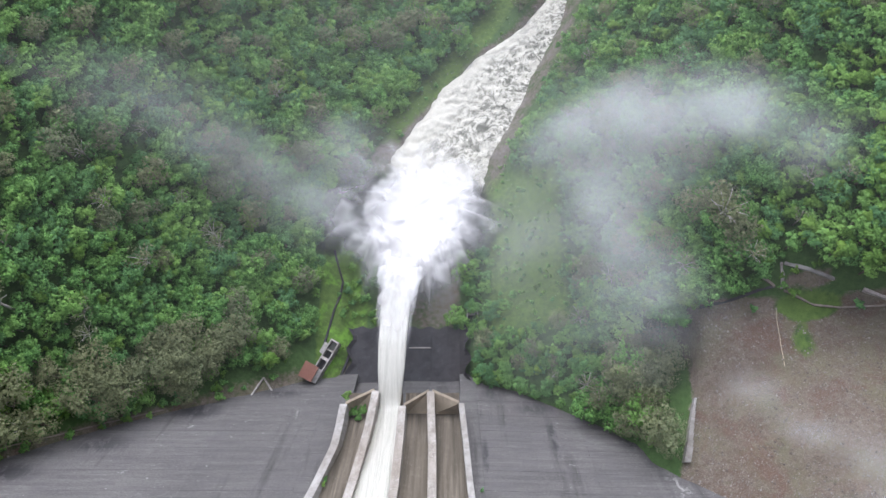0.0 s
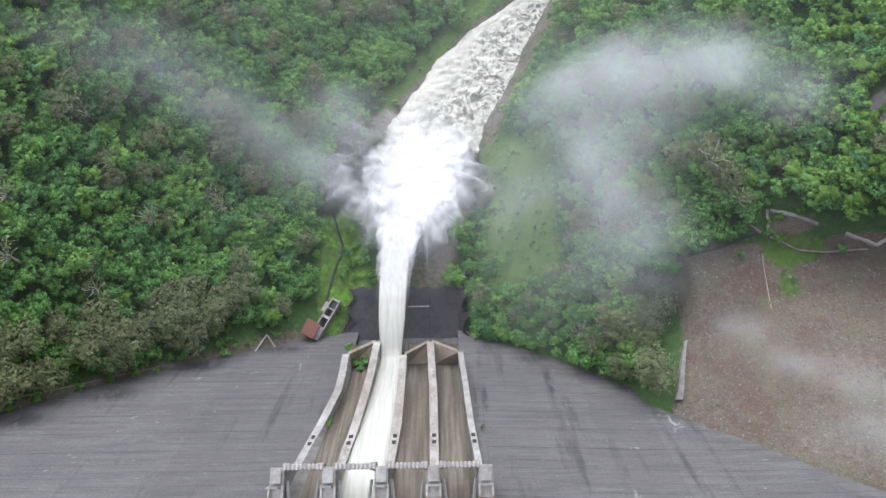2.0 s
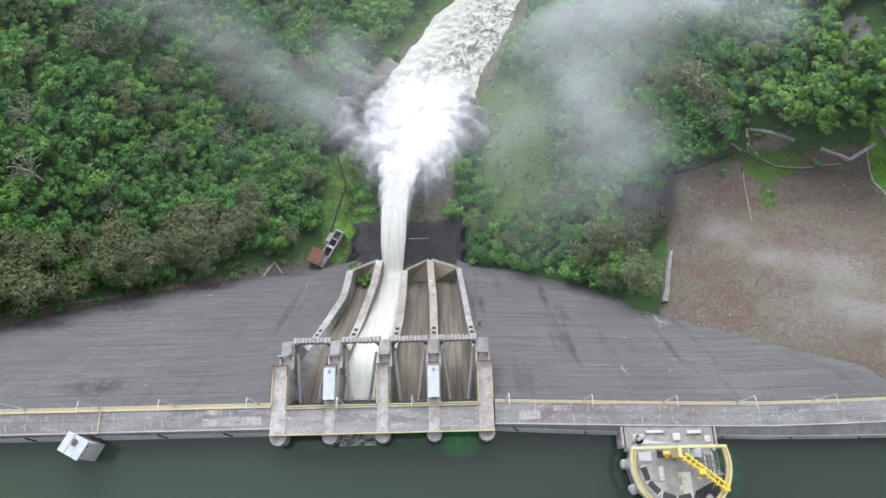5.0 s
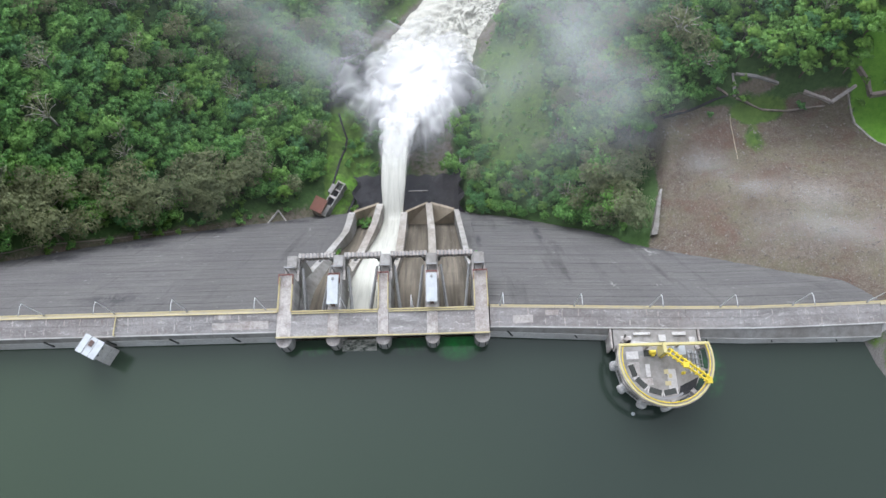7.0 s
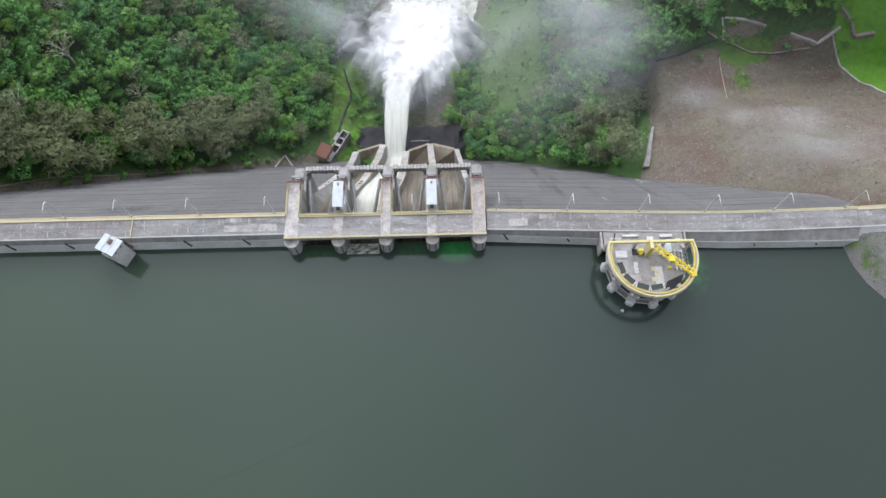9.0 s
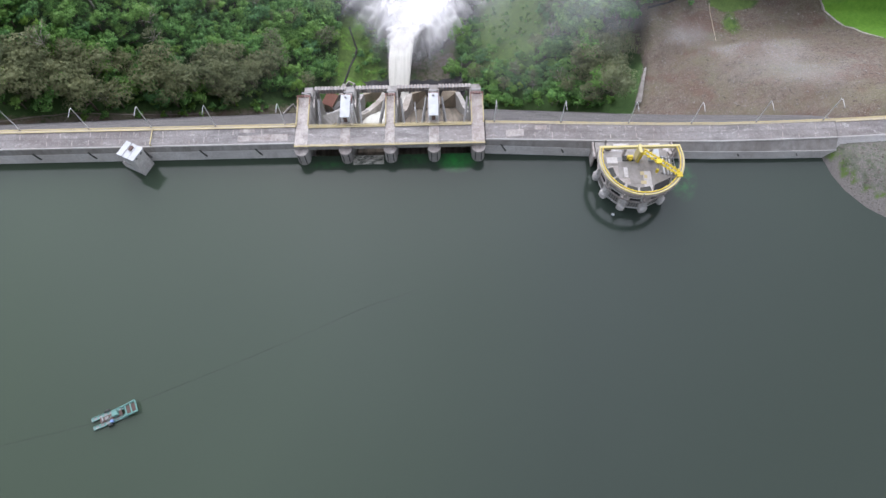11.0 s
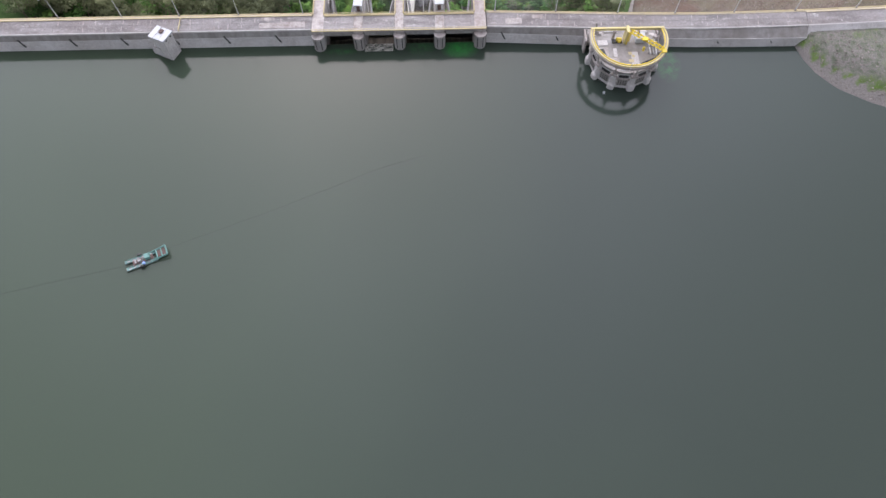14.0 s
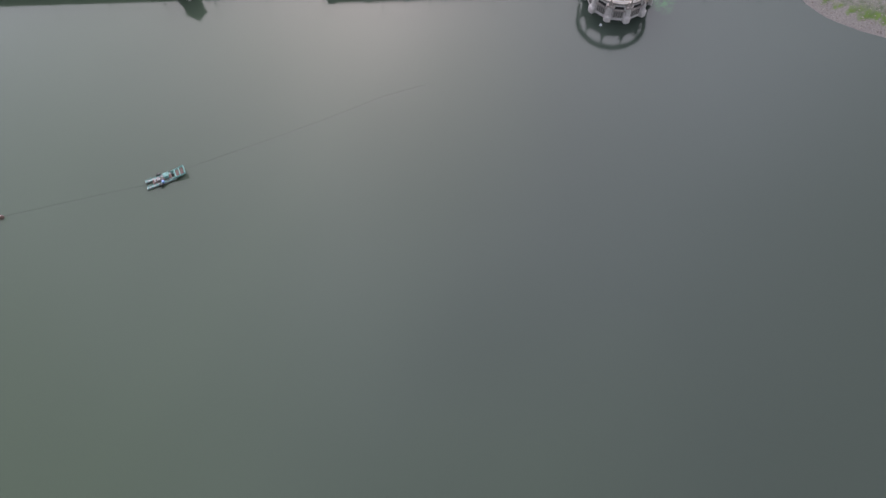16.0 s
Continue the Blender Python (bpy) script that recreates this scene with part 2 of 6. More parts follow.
def leaf_material(name, dark, light, bright, cool, fleck_shade=0.4, rough=0.55):
    """Foliage shaded by the roundness of its clumps, each tree with a tint of its own."""
    m = Mat(name, rough, 0, 0.12)
    g, info = m.node("ShaderNodeNewGeometry"), m.node("ShaderNodeObjectInfo")
    own = m.node("ShaderNodeAttribute")
    own.attribute_name = "tint"
    tree = m.math("FRACT", m.math("ADD", own.outputs["Fac"], m.math("MULTIPLY", info.outputs["Random"], 3.7)), 0.0)
    stand = m.noise(0.03, 3, 0.6)
    c = m.mix(m.span(g.outputs["Random Per Island"], 0.0, 1.0), dark, light)
    c = m.mix(m.span(m.math("ADD", tree, m.math("SUBTRACT", stand, 0.5)), 0.55, 1.05, 0.0, 0.6), c, bright)
    c = m.mix(m.span(m.math("SUBTRACT", tree, m.math("SUBTRACT", stand, 0.5)), 0.42, 0.0, 0.0, 0.6), c, cool)
    # dark flecks in the colour stand in for shade between smaller leaves
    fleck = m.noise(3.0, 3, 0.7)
    c = m.mix(m.span(fleck, 0.36, 0.50, fleck_shade, 0.0), c, tuple(v * 0.5 for v in dark))
    m.colour(c)
    lump = m.node("ShaderNodeAttribute")
    lump.attribute_name = "lump"
    turn = m.node("ShaderNodeVectorTransform")
    turn.vector_type, turn.convert_from, turn.convert_to = "NORMAL", "OBJECT", "WORLD"
    m.link(lump.outputs["Vector"], turn.inputs[0])
    m.link(turn.outputs[0], m.p.inputs["Normal"])
    tr = m.node("ShaderNodeBsdfTranslucent")
    m.link(c, tr.inputs["Color"])
    mx = m.node("ShaderNodeMixShader", Fac=0.25)
    m.link(m.p.outputs[0], mx.inputs[1])
    m.link(tr.outputs[0], mx.inputs[2])
    m.link(mx.outputs[0], m.out.inputs["Surface"])
    return m.m


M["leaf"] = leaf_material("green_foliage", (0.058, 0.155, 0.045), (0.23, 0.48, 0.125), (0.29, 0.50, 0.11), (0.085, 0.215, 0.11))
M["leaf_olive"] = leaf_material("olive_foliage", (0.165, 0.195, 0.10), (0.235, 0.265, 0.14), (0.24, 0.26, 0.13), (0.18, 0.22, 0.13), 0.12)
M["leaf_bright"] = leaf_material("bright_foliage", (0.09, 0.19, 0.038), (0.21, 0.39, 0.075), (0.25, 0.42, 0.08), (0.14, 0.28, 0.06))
M["pale_bark"] = simple("bleached_bark", (0.40, 0.38, 0.34), 0.9, 0, 0.4, 1.5)


def ground_material():
    """Leaf litter, grass, bare soil and gravel, laid out by the attribute weights of the ground mesh."""
    m = Mat("ground_cover", 0.95, 0, 0.15)
    big, mid, fine = m.noise(0.07, 5, 0.6), m.noise(0.55, 7, 0.72), m.noise(3.2, 5, 0.75)
    under = m.mix(m.span(mid, 0.35, 0.7), (0.040, 0.080, 0.026), (0.075, 0.135, 0.045))
    grass = m.mix(m.span(mid, 0.35, 0.7), (0.062, 0.115, 0.028), (0.125, 0.195, 0.050))
    grass = m.mix(m.span(fine, 0.4, 0.7, 0.0, 0.5), grass, (0.06, 0.10, 0.025))
    soil = m.mix(m.span(mid, 0.35, 0.68), (0.095, 0.070, 0.055), (0.170, 0.143, 0.115))
    soil = m.mix(m.span(big, 0.45, 0.62, 0.0, 0.8), soil, (0.135, 0.125, 0.080))
    soil = m.mix(m.span(m.noise(0.08, 6, 0.68, (1, 1, 1), 0.8), 0.51, 0.64, 0.0, 0.85), soil, (0.115, 0.072, 0.056))
    grit = m.noise(1.5, 6, 0.8)
    soil = m.mix(m.span(grit, 0.50, 0.60, 0.0, 0.55), soil, (0.085, 0.066, 0.054))
    soil = m.mix(m.span(m.noise(0.8, 4, 0.7, (0.35, 1.3, 1), 0.4), 0.55, 0.68, 0.0, 0.5), soil, (0.085, 0.088, 0.05))
    soil = m.mix(m.span(fine, 0.52, 0.70, 0.0, 0.75), soil, (0.30, 0.28, 0.26))
    rubble = m.mix(m.span(fine, 0.35, 0.65), (0.12, 0.115, 0.11), (0.25, 0.235, 0.215))
    a = m.node("ShaderNodeAttribute")
    a.attribute_name = "cover"
    sep = m.node("ShaderNodeSeparateColor")
    m.link(a.outputs["Color"], sep.inputs[0])
    edge = m.math("MULTIPLY", m.math("SUBTRACT", mid, 0.5), 0.9)
    c = under
    for k, col in ((1, soil), (2, rubble), (0, grass)):
        w = m.span(m.math("ADD", sep.outputs[k], edge), 0.35, 0.62)
        c = m.mix(w, c, col)
    lush = m.mix(m.span(mid, 0.3, 0.7), (0.085, 0.21, 0.028), (0.15, 0.31, 0.045))
    c = m.mix(m.span(m.math("ADD", a.outputs["Alpha"], edge), 0.35, 0.62), c, lush)
    m.colour(c).bump(m.math("ADD", mid, fine), 0.5, 0.15)
    return m.m


M["ground"] = ground_material()


def lake_material():
    m = Mat("reservoir_water", 0.10, 0, 0.5)
    drift = m.noise(0.006, 3, 0.5, (1.0, 1.0, 1.0), 0.6)
    sep = m.node("ShaderNodeSeparateXYZ")
    m.link(m.coords(), sep.inputs[0])
    # greener by the boat, greyer towards the shore
    side = m.math("ADD", m.span(sep.outputs[0], -110.0, 70.0), m.span(drift, 0.3, 0.7, -0.25, 0.25))
    c = m.mix(side, (0.043, 0.065, 0.042), (0.032, 0.046, 0.037))
    wisps = m.noise(0.55, 5, 0.65)
    # green algae caught by the piers and beside the tower
    for x, y, sx, sy, amt, low in ((4.2, -33.4, 6.2, 4.2, 1.0, 0.55), (-7.5, -33.0, 5.0, 3.0, 0.35, 0.2), (-31.0, -34.0, 6.0, 1.5, 0.3, 0.1), (64.5, -41.0, 4.5, 7.0, 0.45, 0.1)):
        f = m.math("MULTIPLY", m.patch(x, y, sx, sy, amt), m.span(wisps, 0.4, 0.62, low, 1.0))
        c = m.mix(f, c, (0.03, 0.20, 0.05))
    m.colour(c)
    m.p.inputs["IOR"].default_value = 1.33
    m.bump(m.noise(0.9, 4, 0.6), 0.05, 0.03)
    return m.m


def foam_material(name, white, grey, scale, stretch, lo, hi):
    m = Mat(name, 0.55, 0, 0.3)
    n = m.noise(scale, 6, 0.65, stretch, 0.8)
    f = m.noise(scale * 5, 4, 0.65, stretch)
    c = m.mix(m.span(n, lo, hi), white, grey)
    c = m.mix(m.span(f, 0.5, 0.8, 0.0, 0.5), c, grey)
    m.colour(c).bump(m.math("ADD", n, f), 0.6, 0.6)
    return m.m


M["lake"] = lake_material()


def river_material():
    m = Mat("churning_river_water", 0.5, 0, 0.3)
    at = m.node("ShaderNodeAttribute")
    at.attribute_name = "churn"
    n, f = m.noise(0.24, 8, 0.72, (1, 1, 1), 1.6), m.noise(1.3, 6, 0.72, (1, 1, 1), 1.0)
    gap_ = m.math("MULTIPLY", m.span(n, 0.46, 0.56), m.span(at.outputs["Fac"], 0.0, 1.0, 0.10, 1.0))
    c = m.mix(gap_, (0.63, 0.615, 0.54), (0.13, 0.13, 0.105))
    c = m.mix(m.math("MULTIPLY", m.span(f, 0.48, 0.72), m.span(at.outputs["Fac"], 0.0, 1.0, 0.3, 0.8)), c, (0.36, 0.355, 0.30))
    m.colour(c).bump(m.math("ADD", n, f), 0.6, 0.6)
    return m.m


M["river"] = river_material()
M["jet"] = foam_material("falling_white_water", (0.52, 0.515, 0.465), (0.34, 0.34, 0.29), 0.5, (1.4, 0.06, 0.06), 0.47, 0.75)


def mist_material(name, white, lean, through, lo, hi, least, most, detail):
    """Hanging spray: droplets scatter light alike on all sides, so the shading leans to the sky's direction.
    Thin or thick by the mesh's density and a drifting noise."""
    m = Mat(name, 1.0, 0, 0.0)
    at = m.node("ShaderNodeAttribute")
    at.attribute_name = "mist"
    n1 = m.node("ShaderNodeTexNoise", Scale=1.0, Detail=detail, Roughness=0.58, Distortion=0.2)
    m.link(at.outputs["Vector"], n1.inputs["Vector"])
    f = m.span(n1.outputs["Fac"], lo, hi, least, most)
    alpha = m.math("MINIMUM", m.math("MULTIPLY", at.outputs["Alpha"], f), 0.98)
    g = m.node("ShaderNodeNewGeometry")
    up = m.node("ShaderNodeVectorMath")
    up.operation = "MULTIPLY_ADD"
    m.link(g.outputs["Normal"], up.inputs[0])
    up.inputs[1].default_value = (lean, lean, lean)
    up.inputs[2].default_value = (0, 0, 1)
    nm = m.node("ShaderNodeVectorMath")
    nm.operation = "NORMALIZE"
    m.link(up.outputs[0], nm.inputs[0])
    df, tl = m.node("ShaderNodeBsdfDiffuse", Color=(*white, 1.0)), m.node("ShaderNodeBsdfTranslucent", Color=(*white, 1.0))
    for b in (df, tl):
        m.link(nm.outputs[0], b.inputs["Normal"])
    mx = m.node("ShaderNodeMixShader", Fac=through)
    m.link(df.outputs[0], mx.inputs[1])
    m.link(tl.outputs[0], mx.inputs[2])
    clear = m.node("ShaderNodeBsdfTransparent")
    out = m.node("ShaderNodeMixShader")
    m.link(alpha, out.inputs["Fac"])
    m.link(clear.outputs[0], out.inputs[1])
    m.link(mx.outputs[0], out.inputs[2])
    m.link(out.outputs[0], m.out.inputs["Surface"])
    return m.m


M["mist"] = mist_material("drifting_mist", (0.66, 0.69, 0.69), 0.15, 0.15, 0.30, 0.70, 0.55, 1.3, 4.0)
M["spray"] = mist_material("dense_white_spray", (0.96, 0.96, 0.96), 0.12, 0.10, 0.32, 0.66, 0.5, 1.6, 6.0)


# ---- mesh tools ----
class MB:
    """Gathers vertices and faces for one mesh."""

    def __init__(self):
        self.v, self.f = [], []

    def add(self, verts, faces):
        k = len(self.v)
        self.v += [tuple(p) for p in verts]
        self.f += [tuple(i + k for i in q) for q in faces]
        return self

    def box(self, x0, x1, y0, y1, z0, z1, bevel=0.0):
        if bevel <= 0:
            v = [(x, y, z) for z in (z0, z1) for y in (y0, y1) for x in (x0, x1)]
            return self.add(v, [(0, 2, 3, 1), (4, 5, 7, 6), (0, 1, 5, 4), (2, 6, 7, 3), (0, 4, 6, 2), (1, 3, 7, 5)])
        bm = bmesh.new()
        bmesh.ops.create_cube(bm, size=1)
        for p in bm.verts:
            p.co = ((x0 + x1) / 2 + p.co.x * (x1 - x0), (y0 + y1) / 2 + p.co.y * (y1 - y0), (z0 + z1) / 2 + p.co.z * (z1 - z0))
        bmesh.ops.bevel(bm, geom=bm.edges[:], offset=bevel, segments=1, affect="EDGES")
        return self.bm(bm)

    def bm(self, bm):
        bm.verts.index_update()
        self.add([p.co for p in bm.verts], [[q.index for q in f.verts] for f in bm.faces])
        bm.free()
        return self

    def prism(self, ring_a, ring_b):
        """Skin between two rings of equal length, capped."""
        n = len(ring_a)
        f = [(i, (i + 1) % n, n + (i + 1) % n, n + i) for i in range(n)]
        return self.add(list(ring_a) + list(ring_b), f + [tuple(range(n))[::-1], tuple(range(n, 2 * n))])

    def tube(self, pts, r, n=8, r_end=None):
        pts = [Vector(p) for p in pts]
        rings = []
        for i, p in enumerate(pts):
            d = (pts[min(i + 1, len(pts) - 1)] - pts[max(i - 1, 0)]).normalized()
            a = d.orthogonal().normalized() if abs(d.z) > 0.9 else d.cross(Vector((0, 0, 1))).normalized()
            b = d.cross(a)
            rr = r if r_end is None else r + (r_end - r) * i / (len(pts) - 1)
            rings.append([p + rr * (math.cos(2 * math.pi * k / n) * a + math.sin(2 * math.pi * k / n) * b) for k in range(n)])
        base = [q for ring in rings for q in ring]
        f = [(i * n + k, i * n + (k + 1) % n, (i + 1) * n + (k + 1) % n, (i + 1) * n + k) for i in range(len(pts) - 1) for k in range(n)]
        f += [tuple(range(n))[::-1], tuple(range((len(pts) - 1) * n, len(pts) * n))]
        return self.add(base, f)

    def bar(self, a, b, w, h=None):
        """A square bar from a to b."""
        return self.tube([a, b], (w + (h or w)) / 2 * 0.62, 4)

    def mesh(self, name, mat, smooth=False):
        me = bpy.data.meshes.new(name)
        me.from_pydata(self.v, [], self.f)
        bm = bmesh.new()
        bm.from_mesh(me)
        bmesh.ops.recalc_face_normals(bm, faces=bm.faces)
        bm.to_mesh(me)
        bm.free()
        me.materials.append(mat)
        if smooth:
            me.polygons.foreach_set("use_smooth", [True] * len(me.polygons))
        return me


def part(name, mb, mat, parent=None, label="", smooth=False):
    ob = new(name, mb.mesh(name, mat, smooth))
    ob.parent = parent
    if label:
        tagged(ob, label)
    return ob


def thing(name, label, category, group="", kind="", at=(0, 0, 0)):
    ob = new(name)
    ob.location = at
    return tagged(ob, label, category, group, kind)


def raw(name, verts, faces, mat, smooth=False):
    """A large mesh straight from arrays of vertices and quads."""
    me = bpy.data.meshes.new(name)
    me.from_pydata(verts.tolist() if hasattr(verts, "tolist") else verts, [], faces.tolist() if hasattr(faces, "tolist") else faces)
    me.materials.append(mat)
    if smooth:
        me.polygons.foreach_set("use_smooth", [True] * len(me.polygons))
    return me


def smooth01(a, b, x):
    t = np.clip((x - a) / (b - a), 0, 1)
    return t * t * (3 - 2 * t)


def fbm(x, y, scale, octaves=3, seed=0.0):
    """Cheap smooth wave noise on arrays, about -1 to 1."""
    out, amp, tot = 0.0, 1.0, 0.0
    for o in range(octaves):
        f = 2.0 ** o / scale
        a = seed + 1.7 * o
        out = out + amp * np.sin(x * f * 2.1 + a + 1.3 * np.sin(y * f * 1.7 + 2 * a)) * np.cos(y * f * 2.3 - a + 1.1 * np.sin(x * f * 1.9 - a))
        tot += amp
        amp *= 0.55
    return out / tot


# ---- the land ----
FACE_Y0, FACE_SLOPE = -20.7, 1.36  # downstream face: z = -1.36 (y + 20.7)
DECK = 5.5
LAKE = -0.6  # water level
ROAD_LOW = 4.7  # the crest road falls towards the reservoir


def road_z(y):
    return DECK + 0.05 - (DECK - ROAD_LOW) * (-25.3 - y) / 4.9


def skew(x):
    """The wing on the embankment's side bends a little upstream and back again."""
    return np.interp(x, [12.5, 50, 72, 100, 118, 240], [0.0, -1.4, -2.0, -1.75, -1.1, 3.5])


def settle(x, y, z):
    """On that wing the crest dips a little and the wet face leans out towards the reservoir."""
    out = -0.023 * max(0.0, min(x, 120.0) - 12.5) if y < -30.6 and z < 3.0 else 0.0
    dip = -0.4 * float(smooth01(18, 68, x)) if z > 2.4 else 0.0
    return x, y + float(skew(x)) + out, z + dip


def face_z(x, y):
    return -FACE_SLOPE * (y - skew(x) - FACE_Y0)


def river_axis(y):
    return np.interp(y, [60, 100, 137, 165, 181, 195, 213, 240, 300, 700], [-10, -7, 2, 17, 25, 35, 50, 66, 97, 300])


def river_half(y):
    return np.interp(y, [60, 85, 100, 137, 165, 181, 195, 213, 240, 700], [3, 6, 17, 22, 20.5, 19, 15, 10, 8, 10])


def floor_z(y):
    return -88 - 0.13 * (np.maximum(y, 30) - 40)


def shore_y(x):
    """The curved shoreline beside the end of the dam."""
    return np.interp(x, [62, 101.5, 103.4, 104.8, 107.2, 112, 120, 128, 142, 400], [-10, -29, -35.5, -41, -46, -51.5, -56.5, -60, -67, -150])


def land(x, y):
    s = river_axis(y) + 6
    low = floor_z(y) - floor_z(40)
    left = np.interp(x, [-600, -220, -160, -125, -111, -89, -65, -48, -38.5, -34], [90, 12, -20, -43, -53, -64, -74, -81.5, -83.2, -87])
    left = left + low * np.interp(x, [-130, -40], [0.0, 1.0]) + 9 * smooth01(25, 65, y) * smooth01(-85, -110, x)
    u = x - s * np.clip((150 - x) / 120, 0, 1)
    r_far = np.interp(u, [8, 26, 81, 103, 130, 220, 700], [-88, -76, -36, -31, -18, 14, 110]) + low * np.interp(u, [10, 70], [1.0, 0.0])
    r_near = np.interp(x, [9, 12, 25, 37, 51, 60, 78, 400], [-88, -80, -75.5, -68, -58, -50, -46, -44])
    k = smooth01(38, 72, y)
    right = r_near * (1 - k) + r_far * k
    mid = river_axis(y) - 12
    z = np.where(x < mid, left, np.maximum(right, floor_z(y)))
    z = np.where((x < mid), np.maximum(z, floor_z(y)), z)
    # the river's bed
    d = np.abs(x - river_axis(y)) / river_half(y)
    z = z - 2.5 * smooth01(1.25, 0.8, d) * smooth01(70, 90, y)
    # embankment that wraps round the end of the concrete
    cone = np.minimum(3.4, 10.5 - 0.70 * np.hypot(np.minimum(x - 128, 0), y + 28))
    bench = np.where(x > 78, -38 - 0.12 * (x < 100) * (100 - x), -60) - 0.1 * np.maximum(y - 60, 0)
    emb = np.maximum(cone, np.minimum(bench, cone + 30))
    z = np.where((y > -30) & (x > 60), np.maximum(z * 0 + emb, np.where(y > 50, z, -80)), z)
    # upstream: the lake's bed and the fill by the shore
    fill = LAKE + 0.33 * (y - 0.5 - shore_y(x))
    up = np.clip(fill, -12, 3.2)
    z = np.where(y < -31, up, z)
    west = np.interp(x, [-420, -230, -190], [40, 4, -12])
    z = np.where(y < -31, np.maximum(z, west), z)
    return z + 0.8 * fbm(x, y, 11.0, 3, 0.4) * smooth01(-30, -10, y)


def axis_steps(lo, hi, fine_lo, fine_hi, fine, coarse):
    a = list(np.arange(fine_lo, fine_hi + 1e-6, fine))
    x, st = fine_hi, fine
    while x < hi:
        st = min(st * 1.35, coarse)
        x += st
        a.append(x)
    x, st = fine_lo, fine
    while x > lo:
        st = min(st * 1.35, coarse)
        x -= st
        a.insert(0, x)
    return np.array(a)


def cover_weights(x, y, z):
    """Grass, bare soil and rubble, each 0 to 1."""
    ax, half = river_axis(y), river_half(y)
    d = np.abs(x - ax) - 6.0 * (x < ax) * smooth01(95, 115, y) * smooth01(205, 180, y)
    strip_w, strip_e = np.interp(y, [40, 54, 61, 69, 84], [-44, -46, -47.6, -46, -46]), np.interp(y, [41, 54, 57.5, 69, 80, 95], [-36.5, -33, -29, -27, -31, -34])
    strip = smooth01(strip_w - 1, strip_w + 1, x) * smooth01(strip_e + 1, strip_e - 1, x) * smooth01(38, 42, y) * smooth01(112, 92, y)
    grass = np.maximum(strip * 1.2,
                       0.75 * smooth01(12, 20, x) * smooth01(50, 40, x) * smooth01(45, 60, y) * smooth01(140, 115, y))
    track = np.abs(x - np.interp(y, [150, 173, 203, 240], [-24, -7, 16, 36]))
    grass = np.maximum(grass * 0.8, 0.62 * smooth01(11, 4, track) * smooth01(135, 150, y))
    knoll = smooth01(1.0, 0.4, np.hypot((x - 110) / 13, (y - 54) / 5.5)) + 0.62 * smooth01(1.0, 0.1, np.hypot((x - 107 + 1.5 * fbm(x, y, 9.0, 2, 1.0)) / 6, (y - 44) / 12))
    grass = np.maximum(grass, knoll)
    lawn = smooth01(-1.5, 1.5, x - np.interp(y, [28, 39, 44, 51, 57, 70], [153, 149.6, 146, 141, 137.5, 138])) * smooth01(24, 30, y) * smooth01(80, 72, y)
    dug = smooth01(1.0, 0.6, np.hypot((x - 109) / 9, (y - 60.5) / 3.5))
    grass = np.maximum(grass, lawn)
    lush = np.maximum(lawn, 0.42 * strip + 0.25 * fbm(x, y, 7.0, 2, 6.0) * strip)
    edge_x = np.interp(y, [0, 10, 28, 39, 50, 56], [65, 68, 74.5, 76.5, 74, 77])
    soil = smooth01(edge_x - 1.5, edge_x + 1.5, x) * smooth01(59, 55, y) * (y > -31) * (1 - np.clip(knoll, 0, 1)) * (1 - lawn)
    soil = np.maximum(soil, 0.7 * dug)
    fy = (-z / FACE_SLOPE + FACE_Y0)
    soil = np.maximum(soil, smooth01(np.interp(x, [-80, -70, -50, -40], [6, 10, 10, 6]), 1.5, np.abs(y - fy)) * (x < -32) * 0.6)
    wide = np.interp(y, [45, 60, 100, 120], [16, 17, 12, 10])
    bank = smooth01(half + wide, half + wide - 7, d) * smooth01(45, 55, y) * (0.72 + 0.3 * fbm(x, y, 13.0, 2, 3.0))
    soil = np.maximum(soil, bank * 0.8 * (1 - strip))
    shore = (y - shore_y(x)) * 0.7
    rubble = np.where(y < -31, smooth01(3.8, 2.6, shore) + 0.56, bank * 0.55)
    soil = np.where(y < -31, smooth01(3.6, 2.6, shore) * 0.5, soil)
    tufts = 0.35 * fbm(x, y, 9.0, 3, 5.0)
    grass = np.where((y < -31), smooth01(2.4, 3.4, shore) * (0.26 + 0.42 * smooth01(6.5, 4.0, shore) + tufts), grass)
    rubble = np.maximum(rubble, soil * (x > 110) * 0.25)
    rubble = np.maximum(rubble, smooth01(1.0, 0.6, np.hypot((x - 135) / 5, (y - 92) / 7)))
    return np.clip(np.stack([grass, soil, rubble, lush], 1), 0, 1)


